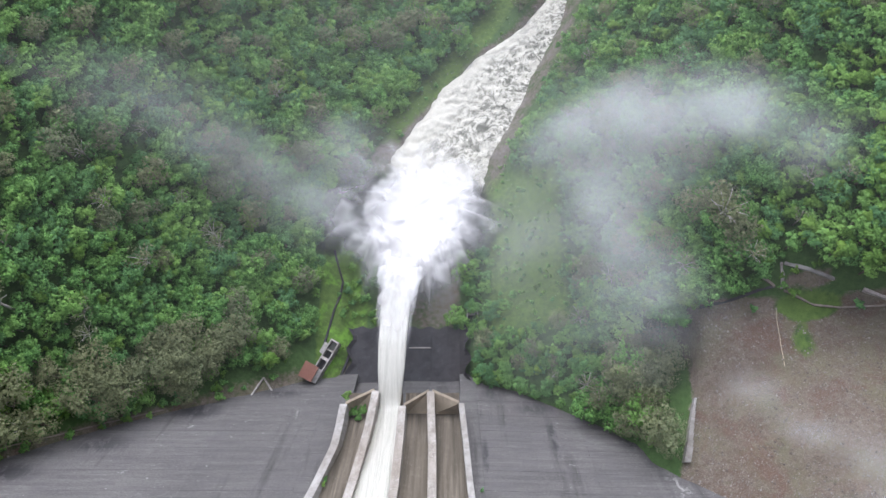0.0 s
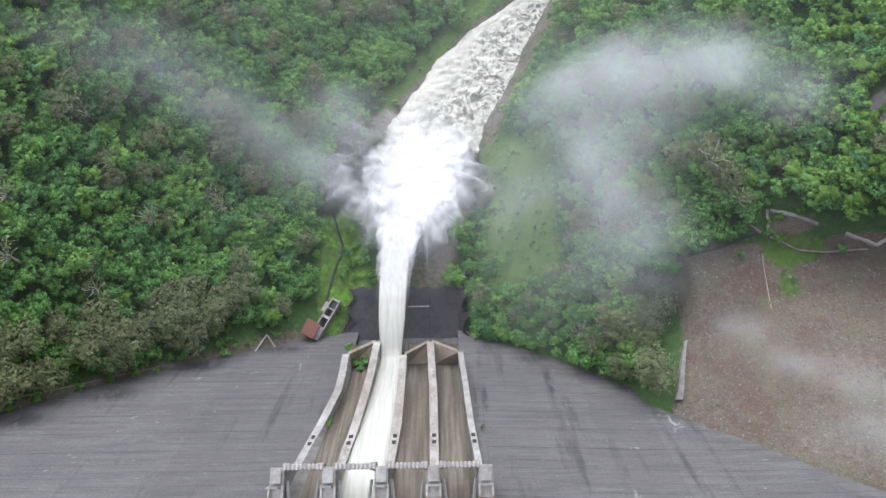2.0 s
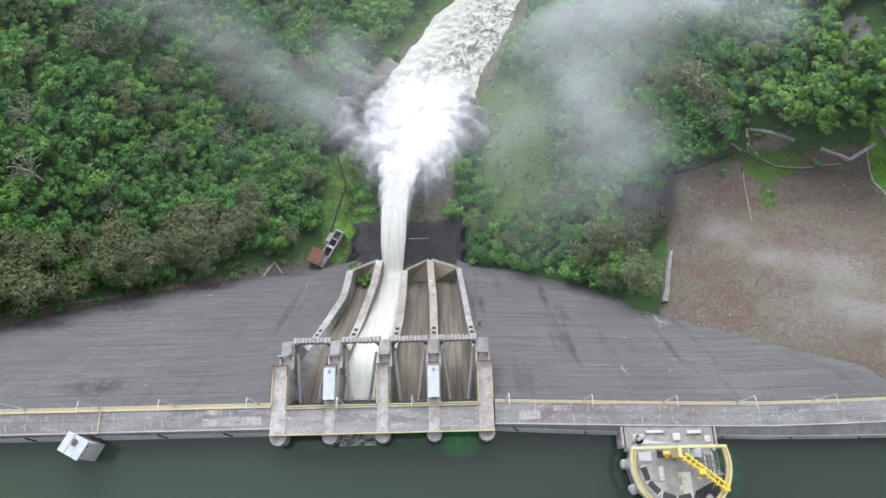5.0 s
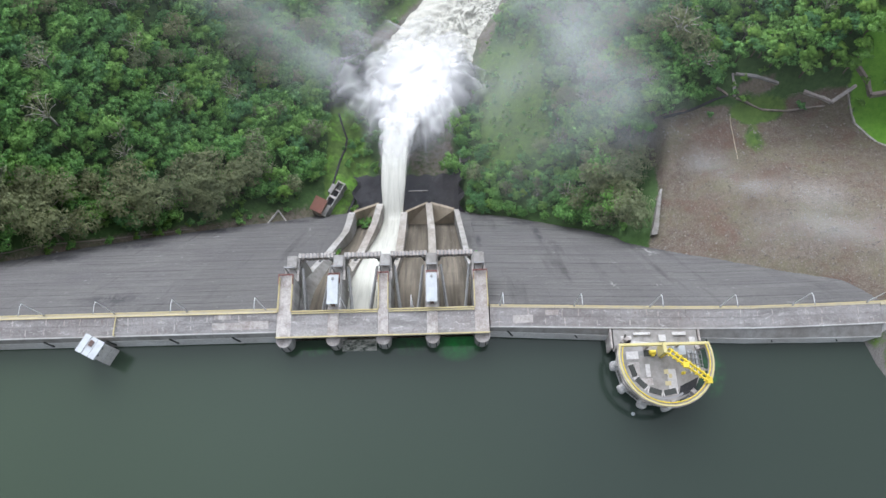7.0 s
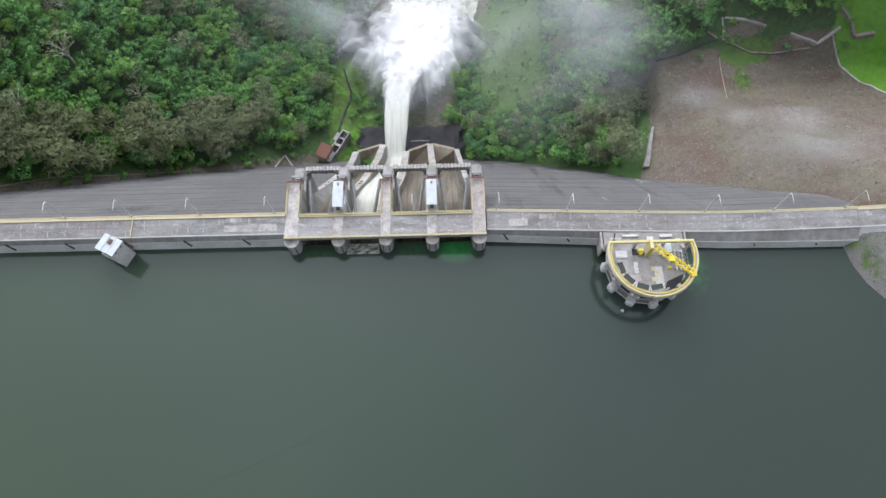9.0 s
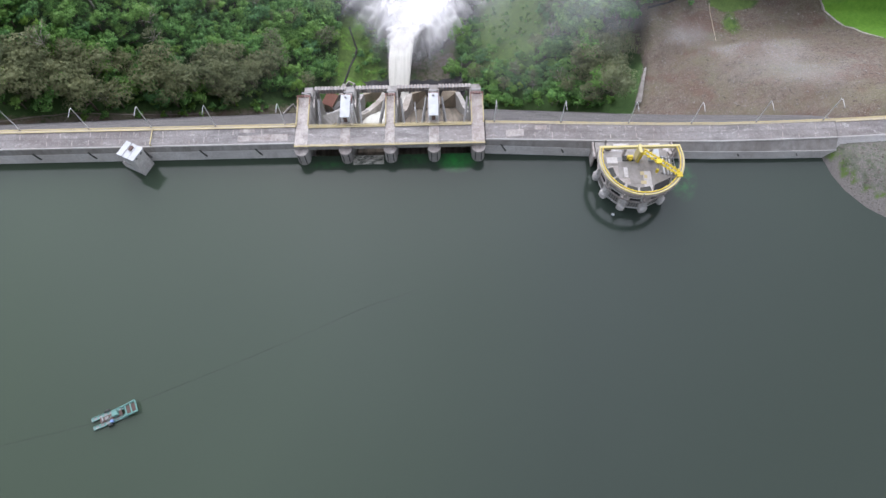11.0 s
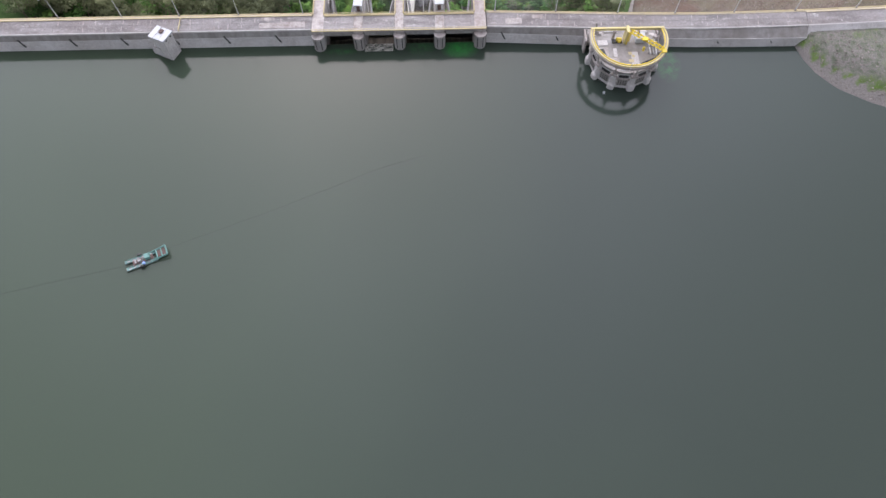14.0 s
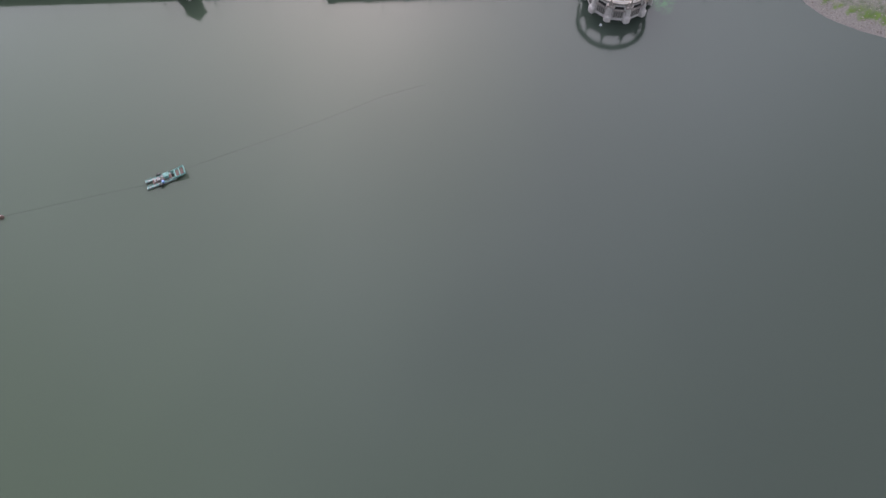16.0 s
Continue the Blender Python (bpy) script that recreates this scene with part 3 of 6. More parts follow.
def build_ground():
    xs = axis_steps(-2500, 2500, -190, 190, 2.2, 160)
    ys = axis_steps(-2500, 2500, -72, 262, 2.2, 160)
    gx, gy = np.meshgrid(xs, ys)
    x, y = gx.ravel(), gy.ravel()
    z = land(x, y)
    # under the concrete the ground stays below its faces
    inside = (y > -33 + skew(x)) & (y < -19) & (x < 104) & (x > -185)
    fz = face_z(x, y)
    z = np.where(inside & (z > fz - 1.5), np.minimum(z, fz - 3), z)
    z = np.where((x > -39) & (x < 13) & (y > -31) & (y < 38), np.minimum(z, fz - 14), z)
    nx = len(xs)
    i = np.arange(len(ys) - 1)[:, None] * nx + np.arange(nx - 1)[None, :]
    i = i.ravel()
    faces = np.stack([i, i + 1, i + nx + 1, i + nx], 1)
    me = raw("ground", np.stack([x, y, z], 1), faces, M["ground"], True)
    at = me.color_attributes.new("cover", "FLOAT_COLOR", "POINT")
    at.data.foreach_set("color", cover_weights(x, y, z).astype(np.float32).ravel())
    tagged(new("ground", me), "wooded valley ground with grass, bare soil and gravel", "ground", kind="structure")


build_ground()

# reservoir
mb = MB()
mb.add([(-2500, -31.2, LAKE), (-2500, -2600, LAKE), (1200, -2600, LAKE), (1200, -31.2, LAKE), (-190, -31.2, LAKE)], [(0, 1, 2, 3, 4)])
tagged(part("reservoir", mb, M["lake"]), "still murky grey-green reservoir water", "water", kind="structure")


def build_river():
    ys = np.arange(90, 330, 0.8)
    n = 46
    v = []
    for y in ys:
        c, h = float(river_axis(y)), float(river_half(y)) * 1.12
        for k in range(n):
            a = -1 + 2 * k / (n - 1)
            x = c + a * h * (1 + 0.14 * noise.noise(Vector((0.0, y * 0.09, 7.0 * (a > 0)))) + 0.07 * noise.noise(Vector((3.0, y * 0.35, 9.0 * (a > 0)))))
            p = Vector((x * 0.28, y * 0.28, 0))
            q = noise.fractal(p, 0.8, 2.1, 4) * 0.75 + abs(noise.noise(p * 2.7)) * 0.7
            z = float(floor_z(y)) + 0.9 + (1 - a ** 4) * (0.8 + 1.6 * q)
            v.append((x + 0.5 * noise.noise(p * 3), y, z - 2.2 * max(0, abs(a) - 0.9) * 10 * 0.5))
    i = (np.arange(len(ys) - 1)[:, None] * n + np.arange(n - 1)[None, :]).ravel()
    me = raw("river", v, np.stack([i, i + 1, i + n + 1, i + n], 1), M["river"], True)
    ay, aa = np.repeat(ys, n), np.tile(np.linspace(-1, 1, n), len(ys))
    churn = smooth01(-1.1, 0.4, aa + 0.35 * fbm(ay, aa * 20, 14.0, 2, 2.0)) * smooth01(108, 150, ay)
    col = me.color_attributes.new("churn", "FLOAT_COLOR", "POINT")
    col.data.foreach_set("color", np.repeat(churn[:, None], 4, 1).astype(np.float32).ravel())
    tagged(new("river", me), "foaming white river rushing out of the plunge pool", "river", kind="structure")


build_river()

# ---- the dam's two wings ----
def profile_wing(z_low):
    """Side outline of one monolith, (y, z) from the upstream foot round to the downstream foot, with a groove at each lift."""
    pts = [(-31.7, -14.0), (-31.35, -1.0), (-30.85, 2.75), (-30.45, 2.85), (-30.2, ROAD_LOW - 0.1), (-25.0, DECK - 0.12)]
    z = DECK - 0.3
    lift = 1.5
    k = 0
    while z > z_low:
        y = FACE_Y0 - z / FACE_SLOPE
        out = 0.05 * math.sin(k * 2.4) + 0.03 * math.sin(k * 5.1)
        pts += [(y + out, z), (y + out + (lift - 0.08) / FACE_SLOPE, z - lift + 0.08), (y + lift / FACE_SLOPE - 0.10, z - lift + 0.08), (y + lift / FACE_SLOPE - 0.10, z - lift + 0.03)]
        z -= lift
        k += 1
    y = FACE_Y0 - z / FACE_SLOPE
    return pts + [(y, z), (y, z - 4), (y - 30, z - 4), (-31.7, -14.5)]


def extruded(mb, prof, x0, x1):
    """Outline extruded along x, bent with the wing; the caps are fans round an inner point."""
    n = len(prof)
    a = [settle(x0, y, z) for y, z in prof]
    b = [settle(x1, y, z) for y, z in prof]
    f = [(i, (i + 1) % n, n + (i + 1) % n, n + i) for i in range(n)]
    f += [((i + 1) % n, i, 2 * n) for i in range(n)] + [(n + i, n + (i + 1) % n, 2 * n + 1) for i in range(n)]
    return mb.add(a + b + [settle(x0, -20, -8), settle(x1, -20, -8)], f)


def wing_low(x):
    """How deep the wing's face runs at x."""
    return float(np.interp(x, [-190, -150, -120, -60, -35, 12, 40, 75, 106], [-34, -48, -62, -88, -94, -96, -80, -66, -30]))


def build_wing(name, x0, x1, step, label):
    wing = tagged(new(name), label, "dam", kind="structure")
    xs = np.linspace(x0, x1, max(2, int(round((x1 - x0) / step)) + 1))
    for i, (a, b) in enumerate(zip(xs[:-1], xs[1:])):
        prof = profile_wing(min(wing_low(a), wing_low(b)))
        part("monolith", extruded(MB(), prof, a + 0.012, b - 0.012), M["face"], wing)
        # road slab in two lanes, kerb and low edge for each monolith
        for y0, y1 in ((-27.7, -25.32), (-30.15, -27.74)):
            mb = MB()
            tilted(mb, a + 0.02, b - 0.02, [(y0, road_z(y0) - 0.3), (y1, road_z(y1) - 0.3), (y1, road_z(y1)), (y0, road_z(y0))])
            part("road_slab", mb, M["road"], wing)
        mb = MB()
        tilted(mb, a + 0.02, b - 0.02, [(-30.42, ROAD_LOW - 0.5), (-30.17, ROAD_LOW - 0.5), (-30.17, ROAD_LOW + 0.3), (-30.42, ROAD_LOW + 0.22)])
        part("road_edge", mb, M["wash"], wing, "pale broken edge of the crest road")
        mb = MB()
        k0, k1 = (-25.75, -24.65) if x1 < 0 else (-25.7, -25.0)
        extruded_box(mb, a + 0.02, b - 0.02, k0, k1, DECK - 0.5, DECK + 0.1)
        part("kerb", mb, M["tan"], wing, "worn tan painted kerb")
        for y in (k1 - 0.12, k0 + 0.12) if x1 < 0 else (k1 - 0.12,):
            mb = MB()
            extruded_box(mb, a + 0.02, b - 0.02, y - 0.11, y + 0.11, DECK + 0.1, DECK + 0.22)
            part("yellow_line", mb, M["yellow"], wing, "faded yellow raised edge")
        # the reservoir side slopes into the water: pale facing, dark damp foot, and a slanting drain
        mb = MB()
        tilted(mb, a + 0.02, b - 0.02, [(-30.9, 2.7), (-30.5, 2.88), (-30.27, ROAD_LOW - 0.15), (-30.45, ROAD_LOW - 0.2)])
        part("upper_facing", mb, M["concrete"], wing)
        mb = MB()
        tilted(mb, a + 0.02, b - 0.02, [(-31.5, -1.0), (-31.3, -1.0), (-30.8, 2.75), (-30.98, 2.72)])
        part("upstream_facing", mb, M["wash"], wing)
        line = ((0, -30.75, 3.3), (0.4, -30.75, 3.3), (1.7, -31.25, 1.0), (1.3, -31.25, 1.0))
        mb = MB().prism([settle(a + 4 + u, y, z) for u, y, z in line], [settle(a + 4 + u, y - 0.3, z) for u, y, z in line])
        part("drain", mb, M["gate"], wing)
    return wing


def tilted(mb, x0, x1, prof):
    """A four-cornered outline (y, z) run along the wing."""
    return mb.prism([settle(x0, y, z) for y, z in prof], [settle(x1, y, z) for y, z in prof])


def extruded_box(mb, x0, x1, y0, y1, z0, z1):
    return tilted(mb, x0, x1, [(y0, z0), (y1, z0), (y1, z1), (y0, z1)])


build_wing("dam_wall_west", -190.0, -39.0, 15.0, "weathered grey concrete gravity dam wall with a road on its crest")
build_wing("dam_wall_east", 12.1, 106.0, 15.6, "weathered grey concrete dam wall that runs into an embankment")

# crest road on the embankment past the end of the concrete
mb = MB()
tilted(mb, 106.05, 240, [(-30.15, road_z(-30.15) - 1.2), (-25.32, road_z(-25.32) - 1.2), (-25.32, road_z(-25.32)), (-30.15, road_z(-30.15))])
tagged(part("embankment_road", mb, M["road"]), "grey crest road on the embankment", "road", kind="structure")
mb = MB()
extruded_box(mb, 106.05, 240, -26.0, -25.0, DECK - 1.2, DECK + 0.1)
kerb_far = tagged(part("embankment_kerb", mb, M["tan"]), "worn tan kerb along the crest road", "kerb", kind="structure")
mb = MB()
extruded_box(mb, 106.05, 240, -25.23, -25.01, DECK + 0.1, DECK + 0.22)
part("yellow_line", mb, M["yellow"], kerb_far, "faded yellow raised edge")
mb = MB()
tilted(mb, 106.05, 240, [(-31.2, 1.2), (-30.17, 1.2), (-30.17, ROAD_LOW + 0.3), (-30.42, ROAD_LOW + 0.22)])
tagged(part("embankment_parapet", mb, M["wash"]), "low pale concrete edge along the crest road", "parapet", kind="structure")

# ---- spillway ----
PIER_X = [-37.2, -25.45, -13.5, -1.7, 10.15]
FOOT_Y = [27.4, 31.9, 26.8, 31.6, 27.6]


def wall_x(i, y):
    """Plan line of a dividing wall: it draws in below the gates, then runs nearly straight."""
    mid = ((-37.3, -35.5, -32.8, -29.8, -30.2), (-25.75, -24.9, -23.2, -21.7, -20.6), (-13.75, -12.7, -11.8, -11.7, -11.9), (-1.75, -1.7, -1.9, -2.2, -3.2), (10.1, 9.2, 8.2, 7.4, 6.4))[i]
    return float(np.interp(y, [-15, -6.6, 2.9, 15, 28], mid))


def wall_top(y):
    return float(np.interp(y, [-15, -9, -8.6, -1, 27, 33], [-1.4, -2.2, -14.5, -23.5, -53.0, -57.0]))


def chute_floor(y):
    return float(np.interp(y, [-30, -27, -24, -20, -14, -8, 0, 18, 24, 27, 29.5, 32, 34], [-7.5, -6, -6.2, -8.2, -13, -19, -28.5, -52, -59, -61.8, -62.6, -62.2, -61]))


spillway = tagged(new("spillway"), "four-bay concrete overflow spillway with dividing walls", "spillway", kind="structure")


def build_pier(i):
    x = PIER_X[i]
    outer = i in (0, 4)
    w = 1.65 if not outer else 1.75
    wt = 1.3 if not outer else 1.7  # the top is narrower than the shaft
    pier = part("pier", MB(), M["concrete"], spillway)
    mb = MB()
    # rounded upstream nose and shaft
    ring = []
    for k in range(9):
        a = math.pi * k / 8
        ring.append((x - w * math.cos(a), -32.2 - w * math.sin(a)))
    ring += [(x + w, -16.6), (x - w, -16.6)]
    mb.prism([(p, q, -14) for p, q in ring], [(p, q, 3.9) for p, q in ring])
    pier.data = mb.mesh("pier", M["concrete"])
    # cap of the nose and upper shaft
    ring2 = [(x + (p - x) * 1.06, q if q > -32.2 else -32.2 + (q + 32.2) * 1.06) for p, q in ring[:9]] + [(x + w * 1.06, -32.02), (x - w * 1.06, -32.02)]
    part("nose_cap", MB().prism([(p, q, 3.95) for p, q in ring2], [(p, q, 4.5) for p, q in ring2]), M["pale"], pier)
    # dark strips stand in for the shade of the stoplog grooves
    for off in (-0.75, 0.75):
        part("stoplog_groove", MB().box(x + off - 0.14, x + off + 0.14, -32.2 - math.sqrt(w * w - off * off) - 0.03, -33.0, 0.0, 3.9), M["dark"], pier)
    part("pier_top", MB().box(x - wt, x + wt, -31.95, -16.2, 3.95, DECK + 0.12, 0.06), M["pale"], pier)
    # lower block with the hoist column
    part("trunnion_block", MB().box(x - w + 0.1, x + w - 0.1, -16.15, -9.0, -6, -0.6, 0.1), M["concrete"], pier)
    part("column", MB().box(x - 1.0, x + 1.0, -12.4, -9.6, -0.56, 0.6, 0.1), M["pale"], pier)
    part("column_cap", MB().box(x - 1.2, x + 1.2, -12.6, -9.4, 0.62, 0.95, 0.06), M["concrete"], pier)
    for s in (-1, 1):
        part("side_ledge", MB().box(x + s * 1.5 - 0.25, x + s * 1.5 + 0.25, -15.9, -13.0, -0.55, 0.25, 0.04), M["pale"], pier)
        part("hoist_post", MB().box(x + s * 1.1 - 0.14, x + s * 1.1 + 0.14, -13.6, -13.3, -0.55, 3.6), M["steel"], pier)
    part("hoist_head", MB().box(x - 1.3, x + 1.3, -13.65, -13.25, 3.62, 3.95), M["steel"], pier)
    # dividing wall down the chute
    ys = [-15.0, -11.0, -9.02, -8.58, -5.0, -1.0, 3.0, 8.0, 14.0, 20.0, FOOT_Y[i]]
    half = (1.1, 1.15, 1.15, 1.15, 0.85)[i]
    base = 14.0 if outer else 17.0
    for a, b in zip(ys[:-1], ys[1:]):
        ra = [(wall_x(i, a) - half, a, wall_top(a) - base), (wall_x(i, a) + half, a, wall_top(a) - base), (wall_x(i, a) + half, a, wall_top(a)), (wall_x(i, a) - half, a, wall_top(a))]
        rb = [(wall_x(i, b) - half, b, wall_top(b) - base), (wall_x(i, b) + half, b, wall_top(b) - base), (wall_x(i, b) + half, b, wall_top(b)), (wall_x(i, b) - half, b, wall_top(b))]
        part("dividing_wall", MB().prism(ra, rb), M["worn"] if not outer else M["concrete"], pier)
    # two square vents in the wall's top, drawn as near-black blocks for their shade
    for y in (-2.3, -0.5):
        z = wall_top(y)
        part("vent", MB().prism([(wall_x(i, y) - 0.55, y - 0.5, wall_top(y - 0.5) + 0.06), (wall_x(i, y) + 0.55, y - 0.5, wall_top(y - 0.5) + 0.06), (wall_x(i, y) + 0.55, y + 0.5, wall_top(y + 0.5) + 0.06), (wall_x(i, y) - 0.55, y + 0.5, wall_top(y + 0.5) + 0.06)],
             [(wall_x(i, y) - 0.55, y - 0.5, z - 2), (wall_x(i, y) + 0.55, y - 0.5, z - 2), (wall_x(i, y) + 0.55, y + 0.5, z - 2), (wall_x(i, y) - 0.55, y + 0.5, z - 2)]), M["dark"], pier)
    # red guard rails round the pier's downstream end
    mb = MB()
    for z in (0.5, 1.05):
        mb.box(x - wt, x + wt, -16.4, -16.22, DECK + z, DECK + z + 0.14)
        for s in (-1, 1):
            mb.box(x + s * wt - 0.08, x + s * wt + 0.08, -18.6, -16.22, DECK + z, DECK + z + 0.14)
    for px in (-wt, -wt / 2, 0, wt / 2, wt):
        mb.box(x + px - 0.08, x + px + 0.08, -16.4, -16.22, DECK + 0.1, DECK + 1.2)
    for py in (-18.6, -17.4):
        for s in (-1, 1):
            mb.box(x + s * wt - 0.08, x + s * wt + 0.08, py - 0.08, py + 0.08, DECK + 0.1, DECK + 1.2)
    part("red_guard_rail", mb, M["red"], pier, "dull red guard rail")
    if i in (0, 2, 4):
        for s in (-1, 1):
            mb = MB().box(x + s * (wt - 0.12) - 0.13, x + s * (wt - 0.12) + 0.13, -25.5, -17.0, DECK + 0.12, DECK + 0.5)
            mb.box(x + s * (wt - 0.12) - 0.06, x + s * (wt - 0.12) + 0.06, -25.5, -17.0, DECK + 1.0, DECK + 1.12)
            for y in np.arange(-25.3, -16.9, 1.4):
                mb.box(x + s * (wt - 0.12) - 0.05, x + s * (wt - 0.12) + 0.05, y - 0.05, y + 0.05, DECK + 0.5, DECK + 1.0)
            part("yellow_rail", mb, M["yellow"], pier)
    return pier


for i in range(5):
    build_pier(i)

# chute floors with flip buckets
for b in range(4):
    ys = [-30, -27, -24, -20, -14, -8, -2, 4, 10, 16, 21, 24, 26, 27.5, 29, 30.5, 32]
    mb = MB()
    v, f = [], []
    for y in ys:
        xa, xb = wall_x(b, y) + 0.5, wall_x(b + 1, y) - 0.5
        z = chute_floor(y)
        v += [(xa, y, z), (xb, y, z), (xb, y, z - 3), (xa, y, z - 3)]
    n = len(ys)
    for k in range(n - 1):
        o = 4 * k
        for j in range(4):
            f.append((o + j, o + (j + 1) % 4, o + 4 + (j + 1) % 4, o + 4 + j))
    f += [(0, 3, 2, 1), (4 * n - 4, 4 * n - 3, 4 * n - 2, 4 * n - 1)]
    floor = part("chute_floor", mb.add(v, f), M["chute"], spillway, "brown-stained concrete chute floor")
    # oblique lip: a ramp that climbs to the ends of the two walls
    xa, xb = wall_x(b, 30) + 0.6, wall_x(b + 1, 30) - 0.6
    ya, yb = FOOT_Y[b], FOOT_Y[b + 1]
    za, zb = wall_top(ya) - 0.6, wall_top(yb) - 0.6
    zf = chute_floor(25.5) + 0.05
    mb = MB().prism([(xa, 24.8, zf - 3), (xa, 24.8, zf), (xa, ya, za), (xa, ya + 0.8, za), (xa, ya + 0.8, zf - 4)],
                    [(xb, 24.8, zf - 3), (xb, 24.8, zf), (xb, yb, zb), (xb, yb + 0.8, zb), (xb, yb + 0.8, zf - 4)])
    if b != 1:
        part("bucket_lip", mb, M["ramp"], spillway, "tan concrete flip bucket lip")

# warped wall that leads the outer bay in from its pier
mb = MB()
ys = [-23, -20, -16, -12, -8, -4, 0, 5]
for ya, yb in zip(ys[:-1], ys[1:]):
    rings = []
    for y in (ya, yb):
        xt, xf = float(np.interp(y, [-15, -6.6, 5], [-35.95, -34.5, -31.3])), float(np.interp(y, [-15, -4.7, 5], [-33.9, -32.3, -31.0]))
        zf = chute_floor(y)
        zt = float(np.interp(y, [-23, -16, -8, 5], [-0.5, -3.5, -14.5, -30.3]))
        rings.append([(xt - 0.4, y, zf - 2), (xf, y, zf - 2), (xf, y, zf + 0.02), (xt, y, zt), (xt - 0.4, y, zt)])
    mb.prism(*rings)
part("warped_wall", mb, M["concrete"], spillway, "pale sloping wall beside the unused bay")

# body of the dam under the spillway
mb = MB()
prof = [(-31.6, -14), (-31.0, -9.5), (-12, -17.5), (30, -73), (41, -89), (43, -94), (-20, -94)]
mb.prism([(-38.9, y, z) for y, z in prof], [(11.9, y, z) for y, z in prof])
part("spillway_body", mb, M["face"], spillway)

# flanking slopes between the wings and the outer walls
for i, xo in ((0, -38.97), (4, 12.07)):
    mb = MB()
    ys = [-24, -15, -7, 2, 8, 14, 21, 28, 34, 42]
    for ya, yb in zip(ys[:-1], ys[1:]):
        xa, xb = wall_x(i, ya), wall_x(i, yb)
        za, zb = float(face_z(0, ya)), float(face_z(0, yb))
        mb.prism([(xo, ya, za), (xa, ya, za), (xa, ya, za - 7), (xo, ya, za - 7)], [(xo, yb, zb), (xb, yb, zb), (xb, yb, zb - 7), (xo, yb, zb - 7)])
    part("flank_slope", mb, M["face"], spillway)
# bridge deck
bridge = tagged(new("crest_bridge"), "pale concrete road bridge over the spillway gates", "bridge", kind="structure")
for a, b in zip(PIER_X[:-1], PIER_X[1:]):
    part("deck_slab", MB().box(a + 1.33, b - 1.33, -31.9, -25.4, DECK - 0.7, DECK + 0.08, 0.04), M["road"], bridge)
    for y in (-31.3, -28.6, -26.0):
        part("girder", MB().box(a + 1.7, b - 1.7, y - 0.35, y + 0.35, DECK - 2.0, DECK - 0.72), M["concrete"], bridge)
mb = MB().box(-38.95, 11.9, -32.05, -31.75, DECK + 0.14, DECK + 0.4)
mb.box(-38.95, 11.9, -31.98, -31.88, DECK + 1.0, DECK + 1.08)
for x in np.arange(-38.9, 11.9, 1.6):
    mb.box(x - 0.05, x + 0.05, -31.98, -31.88, DECK + 0.38, DECK + 1.05)
part("upstream_rail", mb, M["yellow"], bridge, "faded yellow rail along the upstream edge")
for a, b in ((-35.5, -14.8), (-12.2, 8.45)):
    mb = MB().box(a, b, -26.2, -25.9, DECK + 0.1, DECK + 0.4)
    mb.box(a, b, -25.7, -25.45, DECK + 0.1, DECK + 0.4)
    mb.box(a, b, -25.62, -25.54, DECK + 0.9, DECK + 0.98)
    for x in np.arange(a + 0.1, b, 1.6):
        mb.box(x - 0.04, x + 0.04, -25.62, -25.54, DECK + 0.4, DECK + 0.95)
    part("downstream_rail", mb, M["yellow"], bridge, "faded yellow rail above the gates")


def build_gate(b):
    """Radial gate: curved skin, ribs and arms that meet at the trunnions."""
    x0, x1 = PIER_X[b] + 1.75, PIER_X[b + 1] - 1.75
    raised = 4.2 if b == 1 else 0.0
    gate = thing("radial_gate", "dark steel radial spillway gate, raised with water passing under" if b == 1 else "dark steel radial spillway gate, closed", "gate", "spillway gates")
    c, r = Vector((0, -11.9, -1.5)), 13.4
    lo, hi = radians(200 - raised * 4), radians(166)
    n = 12
    v, f = [], []
    for k in range(n + 1):
        a = lo + (hi - lo) * k / n
        for rr in (r, r - 0.3):
            y, z = c.y + rr * math.cos(a), c.z + rr * math.sin(a)
            v += [(x0, y, z), (x1, y, z)]
    for k in range(n):
        o = 4 * k
        f += [(o, o + 1, o + 5, o + 4), (o + 2, o + 6, o + 7, o + 3), (o, o + 4, o + 6, o + 2), (o + 1, o + 3, o + 7, o + 5)]
    f += [(0, 2, 3, 1), (4 * n, 4 * n + 1, 4 * n + 3, 4 * n + 2)]
    part("skin_plate", MB().add(v, f), M["gate"], gate)
    for k in (1, 4, 7, 10):
        a = lo + (hi - lo) * k / n
        y, z = c.y + (r - 0.7) * math.cos(a), c.z + (r - 0.7) * math.sin(a)
        part("rib", MB().box(x0 + 0.1, x1 - 0.1, y - 0.25, y + 0.3, z - 0.2, z + 0.2), M["gate"], gate)
    for s, xe in ((1, x0 + 0.7), (-1, x1 - 0.7)):
        for k in (2, 9):
            a = lo + (hi - lo) * k / n
            y, z = c.y + (r - 0.8) * math.cos(a), c.z + (r - 0.8) * math.sin(a)
            part("arm", MB().bar((xe - 0.2 * s, c.y, c.z), (xe + 1.3 * s, y, z), 0.55), M["steel"], gate)
        part("arm_brace", MB().bar((xe + 0.5 * s, c.y - 5, c.z + 1.0), (xe + 0.5 * s, c.y - 5, c.z - 2.6), 0.3), M["steel"], gate)
    return gate


